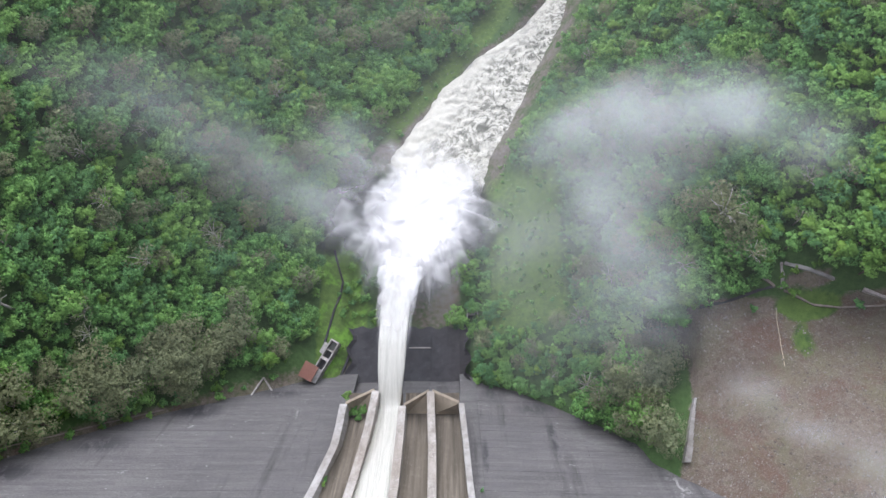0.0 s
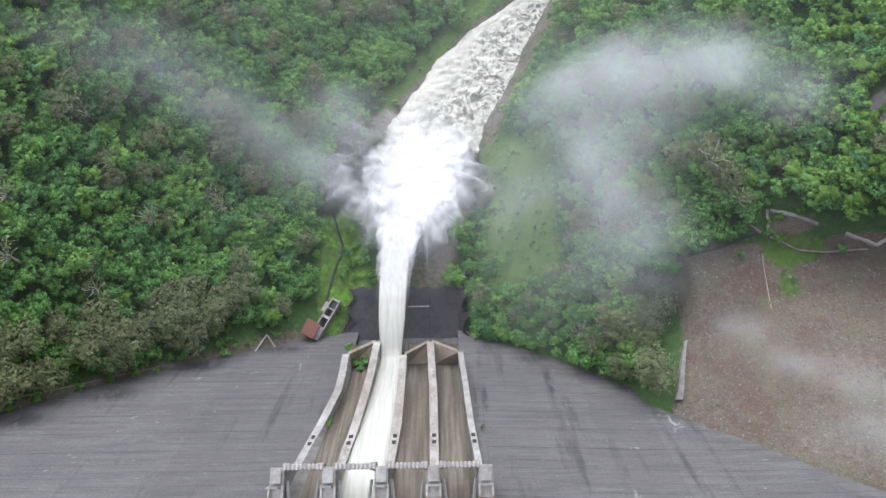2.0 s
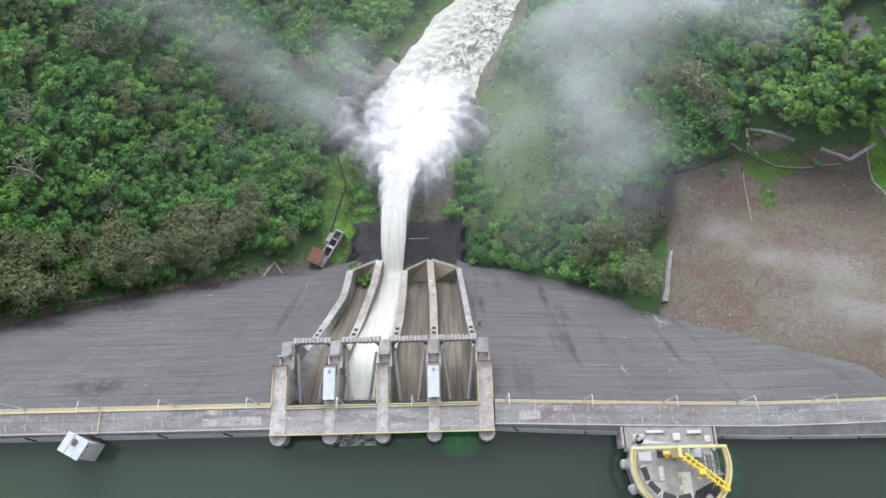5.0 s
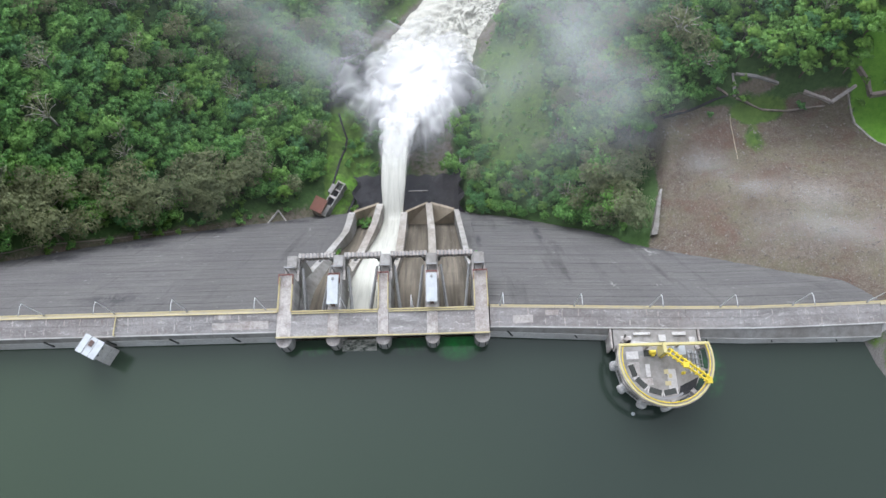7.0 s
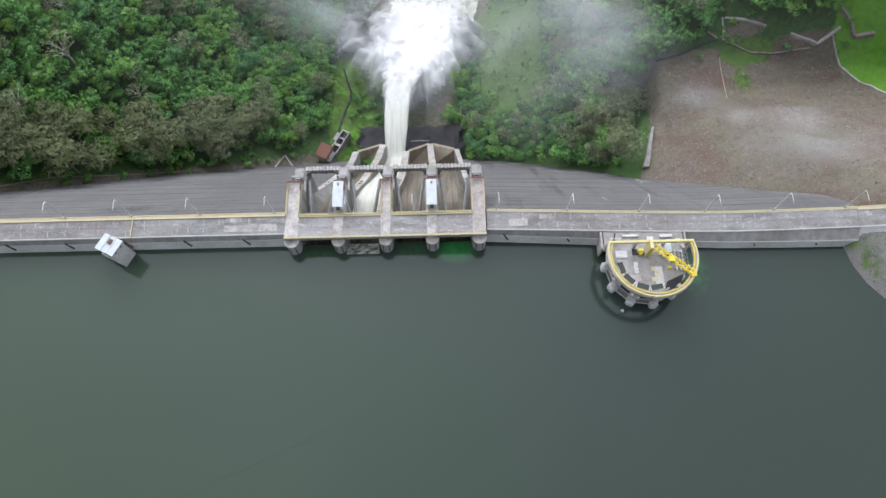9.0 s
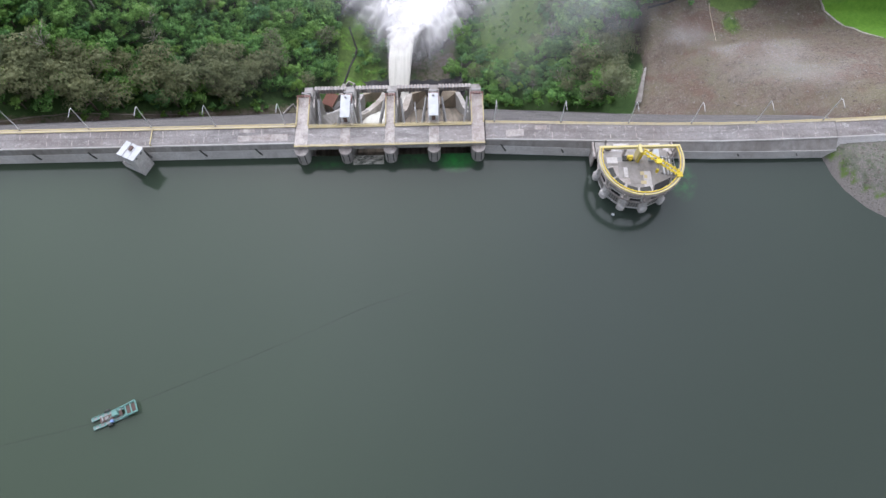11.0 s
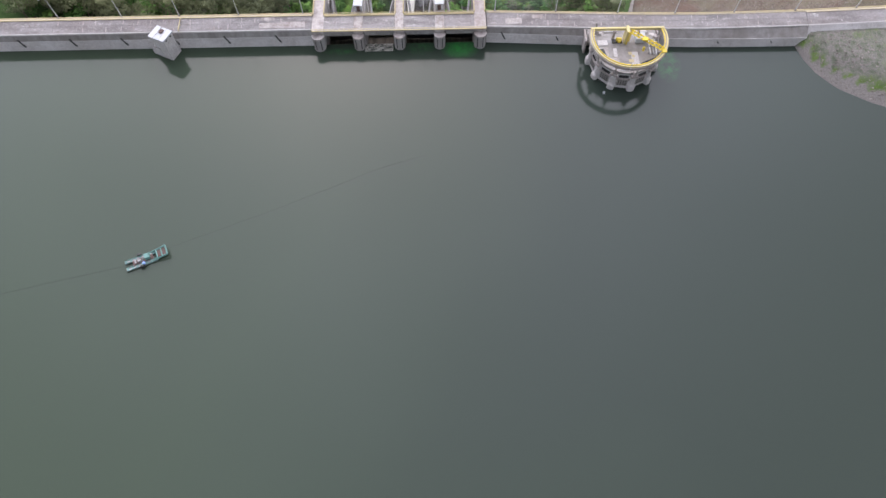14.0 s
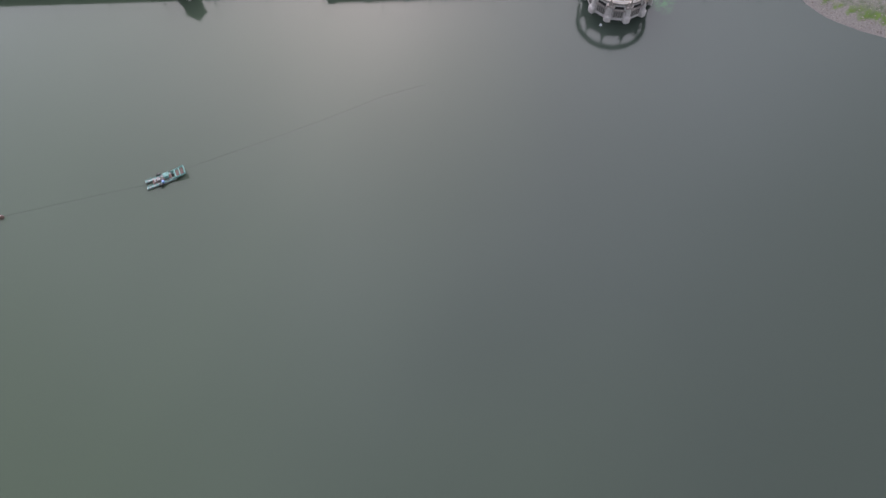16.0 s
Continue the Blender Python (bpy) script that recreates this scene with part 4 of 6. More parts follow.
for b in range(4):
    build_gate(b)
    # ribbed service beam over the bay
    x0, x1 = PIER_X[b] + 1.2, PIER_X[b + 1] - 1.2
    beam = thing("trunnion_beam", "grey ribbed concrete beam between two spillway piers", "beam", "trunnion beams", at=((x0 + x1) / 2, -9.0, -1.0))
    m = (x0 + x1) / 2
    part("girder", MB().box(x0 - m, x1 - m, -0.5, 0.5, -1.0, 0.7, 0.06), M["steel"], beam)
    for k in range(10):
        x = x0 + 0.5 + k * (x1 - x0 - 1.0) / 9 - m
        part("rib", MB().box(x - 0.30, x + 0.30, -0.72, 0.72, -0.9, 0.95, 0.12), M["pale"], beam)
    for s in (-1, 1):
        e = (x1 - x0) / 2
        part("bracket", MB().prism([(s * e, -0.9, -3), (s * (e - 0.8), -0.9, -3), (s * (e - 1.4), -0.9, 0.3), (s * e, -0.9, 0.3)], [(s * e, 0.9, -3), (s * (e - 0.8), 0.9, -3), (s * (e - 1.4), 0.9, 0.3), (s * e, 0.9, 0.3)]), M["concrete"], beam)

for i in (1, 3):
    x = PIER_X[i]
    house = thing("hoist_cabin", "white sheet metal hoist cabin on a spillway pier", "cabin", "hoist cabins", at=(x, -21.0, DECK + 0.12))
    part("body", MB().box(-1.15, 1.15, -3.4, 3.4, 0, 2.3, 0.04), M["white"], house)
    for k in range(4):
        part("panel_seam", MB().box(-1.19, 1.19, -2.5 + 1.6 * k - 0.05, -2.5 + 1.6 * k + 0.05, 0.1, 2.3), M["steel"], house)
    part("roof", MB().prism([(-1.3, -3.6, 2.32), (1.3, -3.6, 2.32), (1.3, -3.6, 2.42), (0, -3.6, 2.62), (-1.3, -3.6, 2.42)], [(-1.3, 3.6, 2.32), (1.3, 3.6, 2.32), (1.3, 3.6, 2.42), (0, 3.6, 2.62), (-1.3, 3.6, 2.42)]), M["white"], house)
    part("door", MB().box(-0.5, 0.5, -3.46, -3.4, 0.05, 2.0), M["rust"], house)
    part("vent_cowl", MB().box(-0.3, 0.3, 2.4, 3.0, 2.6, 2.95, 0.05), M["steel"], house)
    part("gable_panel", MB().box(-0.9, 0.9, 3.4, 3.46, 0.2, 2.1), M["steel"], house)

# ---- lamps along the crest ----
lamp = thing("street_lamp", "pale steel lamp post with a bent arm on the crest", "street lamp", "crest lamps", at=(-113.6, -24.8, DECK + 0.5))
part("pole", MB().tube([(0, 0, 0), (0, 0, 4.5), (0, 0, 9.2)], 0.13, 8, 0.08), M["galv"], lamp)
part("arm", MB().tube([(0, 0, 9.15), (0, -0.8, 9.5), (0, -2.4, 9.35)], 0.08, 6), M["galv"], lamp)
part("lamp_head", MB().box(-0.13, 0.13, -2.95, -2.3, 9.22, 9.4, 0.05), M["steel"], lamp)
part("base_plate", MB().box(-0.16, 0.16, -0.16, 0.16, -0.6, 0.06, 0.02), M["steel"], lamp)
for x in (-132.0, -95.0, -78.1, -60.7, -41.8, 14.6, 32.4, 50.6, 67.4, 84.8, 102.8, 121.0, -22.4, -6.3):
    copy_thing(lamp, pose(*settle(x, -24.8 if x < -40 else -25.15, DECK + 0.5)))

# ---- intake tower ----
TX, TY = 51.1, -40.2
DECK_Z, RING_Z0, RING_Z1 = 6.0, 9.1, 10.0
tower = thing("intake_tower", "round pale concrete intake tower ringed by a yellow crane rail", "intake tower", at=(TX, TY, 0))


def arc_ring(r, a0, a1, n):
    return [(r * math.cos(radians(a0 + (a1 - a0) * k / n)), r * math.sin(radians(a0 + (a1 - a0) * k / n))) for k in range(n + 1)]


def ring_wall(mb, r0, r1, z0, z1, a0, a1, n=44):
    inner, outer = arc_ring(r0, a0, a1, n), arc_ring(r1, a0, a1, n)
    for k in range(n):
        mb.prism([(*inner[k], z0), (*outer[k], z0), (*outer[k], z1), (*inner[k], z1)], [(*inner[k + 1], z0), (*outer[k + 1], z0), (*outer[k + 1], z1), (*inner[k + 1], z1)])
    return mb


def polar_box(a, r0, r1, t0, t1, z0, z1, lean=0.0):
    """A block set by its bearing, its reach outwards, its sideways span and its height."""
    o, t = Vector((math.cos(radians(a)), math.sin(radians(a)))), Vector((-math.sin(radians(a)), math.cos(radians(a))))
    foot = [o * r0 + t * t0, o * (r1 + lean) + t * t0, o * (r1 + lean) + t * t1, o * r0 + t * t1]
    head = [o * r0 + t * t0, o * r1 + t * t0, o * r1 + t * t1, o * r0 + t * t1]
    return MB().prism([(*p, z0) for p in foot], [(*p, z1) for p in head])


A0, A1 = 180 - 18, 360 + 18  # the flat side faces the dam
COLUMNS = [142.5 + 34.0 * k for k in range(8)]
shaft = arc_ring(9.4, COLUMNS[0], COLUMNS[-1], 7)
part("shaft", MB().prism([(x, y, -14) for x, y in shaft], [(x, y, 5.3) for x, y in shaft]), M["wash"], tower)
for k, a in enumerate(COLUMNS):
    o, t = Vector((math.cos(radians(a)), math.sin(radians(a)))), Vector((-math.sin(radians(a)), math.cos(radians(a))))

    def section(r1, half):
        front = [o * (r1 - 0.5 + 0.5 * math.cos(q)) + t * half * math.sin(q) for q in (-1.57, -1.05, -0.52, 0.0, 0.52, 1.05, 1.57)]
        return [o * 8.0 - t * half] + front + [o * 8.0 + t * half]

    # rounded foot, waisted column and corbel head
    part("column_foot", MB().prism([(*p, -14) for p in section(10.6, 1.05)], [(*p, 1.0) for p in section(10.5, 1.05)]).prism([(*p, 1.0) for p in section(10.5, 1.05)], [(*p, 1.6) for p in section(10.1, 0.75)]), M["wash"], tower)
    part("buttress", MB().prism([(*p, 1.6) for p in section(10.05, 0.7)], [(*p, 4.6) for p in section(9.8, 0.7)]), M["wash"], tower)
    part("corbel", polar_box(a, 8.0, 10.1, -1.0, 1.0, 4.6, 5.3), M["pale"], tower)
    part("ring_strut", MB().bar(tuple((o * 9.6).to_3d() + Vector((0, 0, 5.3))), tuple((o * 10.3).to_3d() + Vector((0, 0, RING_Z0 + 0.1))), 0.42), M["concrete"], tower)
    part("strut_foot", polar_box(a, 8.9, 9.9, -0.5, 0.5, 5.3, 6.9), M["pale"], tower)
    if k < 7:
        a2 = a + 17.0
        part("trash_screen", polar_box(a2, 8.2, 9.12, -1.5, 1.5, 0.6, 3.0), M["concrete"], tower)
        part("lintel", polar_box(a2, 8.2, 9.35, -1.9, 1.9, 3.1, 3.6), M["pale"], tower)
        # the opening's shade is a near-black block on the shaft
        part("upper_opening", polar_box(a2, 8.2, 9.06, -1.35, 1.35, 3.75, 4.75), M["dark"], tower)
        for u in (-1.0, -0.35, 0.35, 1.0):
            part("screen_bar", polar_box(a2, 8.6, 9.2, u - 0.09, u + 0.09, 0.6, 3.0), M["gate"], tower)
deck = arc_ring(9.15, 150, 390, 40)
part("deck_floor", MB().prism([(x, y, 5.3) for x, y in deck], [(x, y, DECK_Z) for x, y in deck]), M["concrete"], tower, "stained grey deck floor")
part("ring_beam", ring_wall(MB(), 9.75, 10.95, RING_Z0, RING_Z1, A0, A1), M["pale"], tower, "pale concrete ring beam on struts")
part("ring_rail", ring_wall(MB(), 10.4, 10.7, RING_Z1 + 0.02, RING_Z1 + 0.4, A0, A1), M["cream_yellow"], tower, "chalky yellow rail on the ring beam")
part("crane_rail", ring_wall(MB(), 9.76, 9.96, RING_Z1 + 0.02, RING_Z1 + 0.3, A0, A1), M["bright_yellow"], tower)
part("rail_ticks", ring_wall(MB(), 8.0, 8.5, DECK_Z, DECK_Z + 0.06, 225, 300, 24), M["steel"], tower)
yc = 10.6 * math.sin(radians(A0))
part("chord_beam", MB().box(-10.3, 10.3, yc - 0.2, yc + 0.4, RING_Z0 + 0.3, RING_Z1 + 0.3, 0.05), M["cream_yellow"], tower, "chalky yellow beam along the dam side")
for x in (-10.2, -3.4, 3.4, 10.2):
    part("chord_post", MB().box(x - 0.35, x + 0.35, yc - 0.3, yc + 0.4, 5.0, RING_Z0 - 0.01, 0.03), M["pale"], tower)
for a in (195, 222, 252, 280):
    part("hatch", polar_box(a, 6.3, 7.6, -1.4, 1.4, DECK_Z, DECK_Z + 0.08), M["gate"], tower, "dark grey floor hatch")
    for u in (-1.6, 1.6):
        part("hatch_kerb", polar_box(a, 6.2, 7.7, u - 0.12, u + 0.12, DECK_Z, DECK_Z + 0.16), M["wash"], tower)
q = [(3.7, -5.6), (8.1, -3.6), (7.1, -6.0), (5.1, -7.4), (2.9, -8.0)]
# flat near-black plate on the floor, painted as the well's shade
part("open_well", MB().prism([(*p, DECK_Z) for p in q], [(*p, DECK_Z + 0.05) for p in q]), M["dark"], tower, "dark plate in place of a shaded open well")
part("floor_plate", MB().box(-2.4, 0.7, -5.2, 1.1, DECK_Z, DECK_Z + 0.08), M["concrete"], tower)
part("wing_wall", MB().box(-10.7, -10.2, 3.9, 8.6, -3, 4.6, 0.1), M["pale"], tower)
part("wing_wall", MB().box(10.2, 10.7, 3.6, 8.0, -3, 4.6, 0.1), M["pale"], tower)
part("access_slab", MB().box(-9.9, 9.9, yc + 0.5, 9.6, 3.4, 4.4), M["concrete"], tower)
for x, y, w, d in ((-7.0, 6.2, 1.2, 0.5), (-3.2, 7.2, 2.0, 0.3), (1.5, 6.0, 0.8, 0.8), (5.6, 7.0, 1.6, 0.4), (8.4, 5.4, 0.7, 0.7)):
    part("slab_block", MB().box(x - w, x + w, y - d, y + d, 4.4, 4.9 + 0.15 * d, 0.05), M["wash"], tower)
part("base_wall", MB().box(-8.6, 8.6, 2.8, 4.4, -14, 5.0), M["wash"], tower)

for k, (x, y, sx, sy, mt) in enumerate(((-4.7, 2.2, 1.6, 0.5, "steel"), (-6.3, -1.4, 1.2, 1.6, "pale"), (2.1, -4.0, 1.0, 2.4, "wash"), (5.1, 0.0, 1.6, 1.0, "concrete"), (-3.9, -4.4, 1.8, 0.8, "pale"), (6.4, 2.4, 1.2, 0.5, "steel"), (1.6, -7.0, 1.2, 0.5, "pale"), (-6.4, 1.8, 1.4, 0.9, "wash"), (-3.2, -1.8, 0.5, 1.5, "wash"))):
    part("floor_patch", MB().box(x - sx, x + sx, y - sy, y + sy, DECK_Z, DECK_Z + 0.03 + 0.004 * k), M[mt], tower)
for x, y, w in ((1.0, -4.9, 0.7), (1.7, -3.2, 0.4), (0.9, -2.2, 0.5)):
    part("yellow_mark", MB().box(x - w, x + w, y - 0.5, y + 0.5, DECK_Z + 0.08, DECK_Z + 0.1), M["yellow"], tower)
part("rim_lamp_post", MB().tube([(-1.2, -10.9, RING_Z0), (-1.2, -11.3, 12.4)], 0.09, 6), M["galv"], tower)
# open steel walkway beside the crane
for y in (-0.4, 0.8, 2.0):
    part("walkway_beam", MB().bar((5.2, y, 6.9), (9.4, y - 0.6, 6.9), 0.2), M["steel"], tower)
for x in (6.0, 7.2, 8.4, 9.2):
    part("walkway_beam", MB().bar((x, -2.6, 7.05), (x, 2.2, 7.05), 0.16), M["steel"], tower)
    for y in (-2.4, 2.0):
        part("walkway_post", MB().box(x - 0.08, x + 0.08, y - 0.08, y + 0.08, 5.2, 6.95), M["steel"], tower)

crane = thing("gantry_crane", "bright yellow lattice gantry crane riding on the ring rail", "crane", at=(TX, TY, RING_Z1 + 0.3))
a, b = Vector((0.6, 1.6, 0.45)), Vector((8.6, -5.0, 0.45))
d = (b - a).normalized()
n = Vector((-d.y, d.x, 0))
for s in (-0.5, 0.5):
    part("beam", MB().bar(a + n * s, b + n * s, 0.42), M["bright_yellow"], crane)
for k in range(9):
    p = a + (b - a) * (k + 0.5) / 9
    part("cross_bar", MB().bar(p - n * 1.0, p + n * 1.0, 0.26), M["bright_yellow"], crane)
part("bogie", MB().box(b.x - 0.5, b.x + 0.9, b.y - 0.9, b.y + 0.5, 0.0, 0.3, 0.05), M["bright_yellow"], crane)
for s in (-0.7, 0.7):
    part("leg", MB().bar(a + n * s, a + n * s - Vector((0, 0, 4.7)), 0.3), M["bright_yellow"], crane)
part("mast", MB().box(-0.5, 0.3, 1.2, 3.6, -4.3, 0.6, 0.05), M["cream_yellow"], crane)
part("trolley", MB().box(3.2, 4.6, -2.4, -1.2, 0.7, 1.2, 0.06), M["bright_yellow"], crane)
part("hoist_block", MB().box(3.6, 4.2, -3.4, -2.8, -2.2, -0.8, 0.06), M["bright_yellow"], crane)
part("hoist_rope", MB().tube([(3.9, -2.6, 0.7), (3.9, -3.0, -0.9)], 0.05, 5), M["steel"], crane)
winch = thing("winch", "small yellow winch on a dark base", "winch", at=(TX - 1.9, TY + 2.2, 6.0))
part("base", MB().box(-1.8, 1.0, -0.7, 0.7, 0.0, 0.35, 0.03), M["gate"], winch)
part("drum", MB().tube([(-0.7, 0, 0.85), (0.7, 0, 0.85)], 0.55, 12), M["bright_yellow"], winch)
part("motor", MB().box(-0.3, 0.4, -0.9, -0.4, 0.35, 1.1, 0.05), M["bright_yellow"], winch)
cab = thing("control_cabin", "small white control cabin on the tower deck", "cabin", at=(TX + 4.1, TY + 2.6, 6.0))
part("body", MB().box(-1.3, 1.3, -1.2, 1.2, 0.0, 1.6, 0.03), M["white"], cab)
part("roof", MB().box(-1.4, 1.4, -1.3, 1.3, 1.62, 1.74, 0.03), M["white"], cab)
for k, x in enumerate((6.6, 7.5, 8.3)):
    pipe = thing("pipe_rack", "pale steel pipes lying on the tower deck", "pipes", "deck pipes", at=(TX + x, TY - 0.2, 6.0))
    part("pipe", MB().tube([(0, -2.6, 0.3), (0, 2.6, 0.3)], 0.2, 8), M["galv"], pipe)
    part("saddle", MB().box(-0.3, 0.3, -0.2, 0.2, 0, 0.2), M["steel"], pipe)

# ---- gauge house on the upstream wall ----
gauge = thing("gauge_house", "pale concrete gauge house standing in the water by the dam", "gauge house", at=(-81.8, -33.25, 0))
gauge.scale = (1.0, 1.0, 0.88)
gauge.rotation_euler = (0, 0, radians(-27))
part("foot", MB().box(-4.2, 2.55, -1.95, 2.25, -14, 1.6, 0.05), M["wash"], gauge)
part("shoulder", MB().prism([(-4.2, -1.95, 1.6), (2.55, -1.95, 1.6), (2.55, 2.25, 1.6), (-4.2, 2.25, 1.6)], [(-2.6, -1.95, 3.4), (2.55, -1.95, 3.4), (2.55, 2.1, 3.4), (-2.6, 2.1, 3.4)]), M["wash"], gauge)
part("shaft", MB().box(-2.4, 2.5, -1.9, 2.05, 3.4, 8.2, 0.05), M["wash"], gauge)
part("ledge", MB().box(-2.75, -0.2, -2.15, -1.9, 3.3, 3.6, 0.03), M["pale"], gauge)
roof = part("roof_slab", MB().prism([(-2.7, -2.2, 8.2), (2.75, -2.2, 8.2), (2.75, 2.3, 8.2), (-2.7, 2.3, 8.2)], [(-2.7, -2.2, 8.45), (2.75, -2.2, 8.75), (2.75, 2.3, 8.75), (-2.7, 2.3, 8.45)]), M["white"], gauge, "pale sloping roof slab")
for x in (-0.9, 0.95):
    part("roof_seam", MB().box(x - 0.05, x + 0.05, -2.2, 2.3, 8.5, 8.7), M["steel"], roof)
part("hatch", MB().box(-0.5, 0.5, 0.1, 1.5, 8.5, 8.95, 0.04), M["rust"], gauge, "rusty roof hatch")
# near-black plates stand in for the shade in the slots
for y in (-0.9, 1.0):
    part("vent_slot", MB().box(2.46, 2.53, y - 0.3, y + 0.3, 7.3, 7.8), M["dark"], gauge)
for u in (-0.5, 0.0):
    part("ladder_rail", MB().bar((u - 0.6, -2.02, 0.2), (u - 0.6, -2.02, 8.6), 0.08), M["galv"], gauge)

# ---- working boat ----
boat = thing("work_boat", "faded teal floating work boat with a deck frame", "boat", at=(-77.4, -100.4, LAKE))
boat.rotation_euler = (0, 0, radians(23))
for s in (-1.05, 1.05):
    part("pontoon", MB().prism([(-5.2, s - 0.4, -0.3), (-5.2, s + 0.4, -0.3), (-5.5, s + 0.4, 0.4), (-5.5, s - 0.4, 0.4)], [(2.2, s - 0.4, -0.3), (2.2, s + 0.4, -0.3), (2.6, s + 0.4, 0.4), (2.6, s - 0.4, 0.4)]), M["steel"], boat)
    for e in (-0.38, 0.38):
        part("side_rail", MB().bar((-5.5, s + e, 0.48), (2.6, s + e, 0.48), 0.16), M["teal"], boat)
    for k in range(7):
        part("slat", MB().box(-5.3 + 1.2 * k, -4.9 + 1.2 * k, s - 0.36, s + 0.36, 0.4, 0.5), M["teal"], boat)
part("deck", MB().box(-3.6, 1.6, -0.7, 0.7, 0.35, 0.6, 0.03), M["rust"], boat)
part("deck_house", MB().box(-0.4, 0.9, -0.5, 0.9, 0.6, 1.7, 0.12), M["teal"], boat)
part("canopy_rail", MB().bar((-1.6, -0.9, 1.5), (1.2, 0.9, 1.7), 0.14), M["teal"], boat)
part("engine_box", MB().box(-2.3, -1.5, -0.4, 0.3, 0.6, 1.1, 0.08), M["steel"], boat)
part("fuel_tank", MB().tube([(-2.9, -0.4, 0.8), (-2.9, 0.5, 0.8)], 0.26, 8), M["steel"], boat)
for s in (-1.35, 1.35):
    part("head_frame", MB().bar((1.4, s * 0.9, 0.6), (5.3, s, 1.3), 0.36), M["teal"], boat)
for x, z in ((2.6, 0.9), (5.2, 1.3)):
    part("cross_frame", MB().bar((x, -1.35, z), (x, 1.35, z), 0.34), M["teal"], boat)
part("conveyor", MB().box(2.8, 3.75, -0.9, 0.9, 0.6, 0.85, 0.03), M["rust"], boat)
part("conveyor", MB().box(4.0, 4.95, -0.95, 0.95, 0.75, 1.0, 0.03), M["rust"], boat)
part("cross_frame", MB().bar((3.88, -1.3, 1.1), (3.88, 1.3, 1.1), 0.28), M["teal"], boat)
for s in (-1.75, 1.75):
    part("paddle_wheel", MB().tube([(-1.6, s - 0.25, 0.4), (-1.6, s + 0.25, 0.4)], 0.6, 12), M["gate"], boat)
part("canister", MB().tube([(-0.9, -1.2, 0.6), (-0.9, -1.2, 1.3)], 0.35, 10), simple("blue_plastic", (0.25, 0.4, 0.75), 0.4), boat, "blue canister")
float_ = thing("marker_buoy", "small dark float on a line in the water", "buoy", at=(-119.7, -111.2, LAKE))
part("body", MB().tube([(0, 0, -0.4), (0, 0, 0.2), (0, 0, 0.9)], 0.8, 10, 0.4), M["rust"], float_)
part("ring", MB().tube([(0, 0, 0.9), (0, 0, 1.2)], 0.15, 8), M["galv"], float_)

# ---- hut, culvert and walls at the dam's foot ----
gz = float(land(np.array([-46.0]), np.array([44.0]))[0])
hut = thing("tiled_hut", "small plastered hut with a red tiled roof beside a concrete frame", "hut", at=(-46.4, 41.4, gz))
hut.rotation_euler = (0, 0, radians(-28))
part("wall", MB().box(-2.2, 2.2, -2.4, 2.4, -2.5, 6.2, 0.05), M["ramp"], hut)
roof = part("roof", MB().prism([(-2.6, -2.8, 6.0), (2.6, -2.8, 6.0), (2.6, -2.8, 6.2), (-2.6, -2.8, 6.2)], [(-2.6, 2.8, 7.2), (2.6, 2.8, 7.2), (2.6, 2.8, 7.4), (-2.6, 2.8, 7.4)]), M["tile"], hut, "weathered red tiles")
for k in range(11):
    x = -2.45 + k * 0.49
    part("tile_row", MB().prism([(x - 0.14, -2.85, 6.2), (x + 0.14, -2.85, 6.2), (x, -2.85, 6.34)], [(x - 0.14, 2.85, 7.4), (x + 0.14, 2.85, 7.4), (x, 2.85, 7.54)]), M["tile"], roof)
part("door", MB().box(-0.5, 0.5, -2.46, -2.4, 0, 2.0), M["rust"], hut)
part("lean_to", MB().prism([(2.2, -2.4, 4.6), (3.7, -2.4, 4.1), (3.7, -2.4, -2.5), (2.2, -2.4, -2.5)], [(2.2, 2.4, 4.6), (3.7, 2.4, 4.1), (3.7, 2.4, -2.5), (2.2, 2.4, -2.5)]), M["concrete"], hut)
frame_ = thing("concrete_frame", "open grey concrete frame beside the tiled hut", "frame", at=(-42.3, 45.6, gz))
frame_.rotation_euler = (0, 0, radians(-28))
for x in (-1.5, 1.5):
    part("side_wall", MB().box(x - 0.22, x + 0.22, -8.5, 8.6, -3, 2.6, 0.04), M["concrete"], frame_)
for y, w in ((-3.0, 0.2), (1.2, 0.5), (4.6, 0.2), (8.3, 0.25)):
    part("cross_beam", MB().box(-1.5, 1.5, y - w, y + w, 1.9, 2.5, 0.04), M["pale"], frame_)
part("ledge_slab", MB().box(-3.2, -1.75, 2.5, 6.5, -3, 2.2, 0.04), M["concrete"], frame_)
part("tank", MB().box(-0.9, 0.9, 5.2, 7.8, 0.2, 1.2, 0.05), M["gate"], frame_)
part("base_slab", MB().box(-1.28, 1.28, -8.4, 8.5, -3, 0.2), M["apron"], frame_)


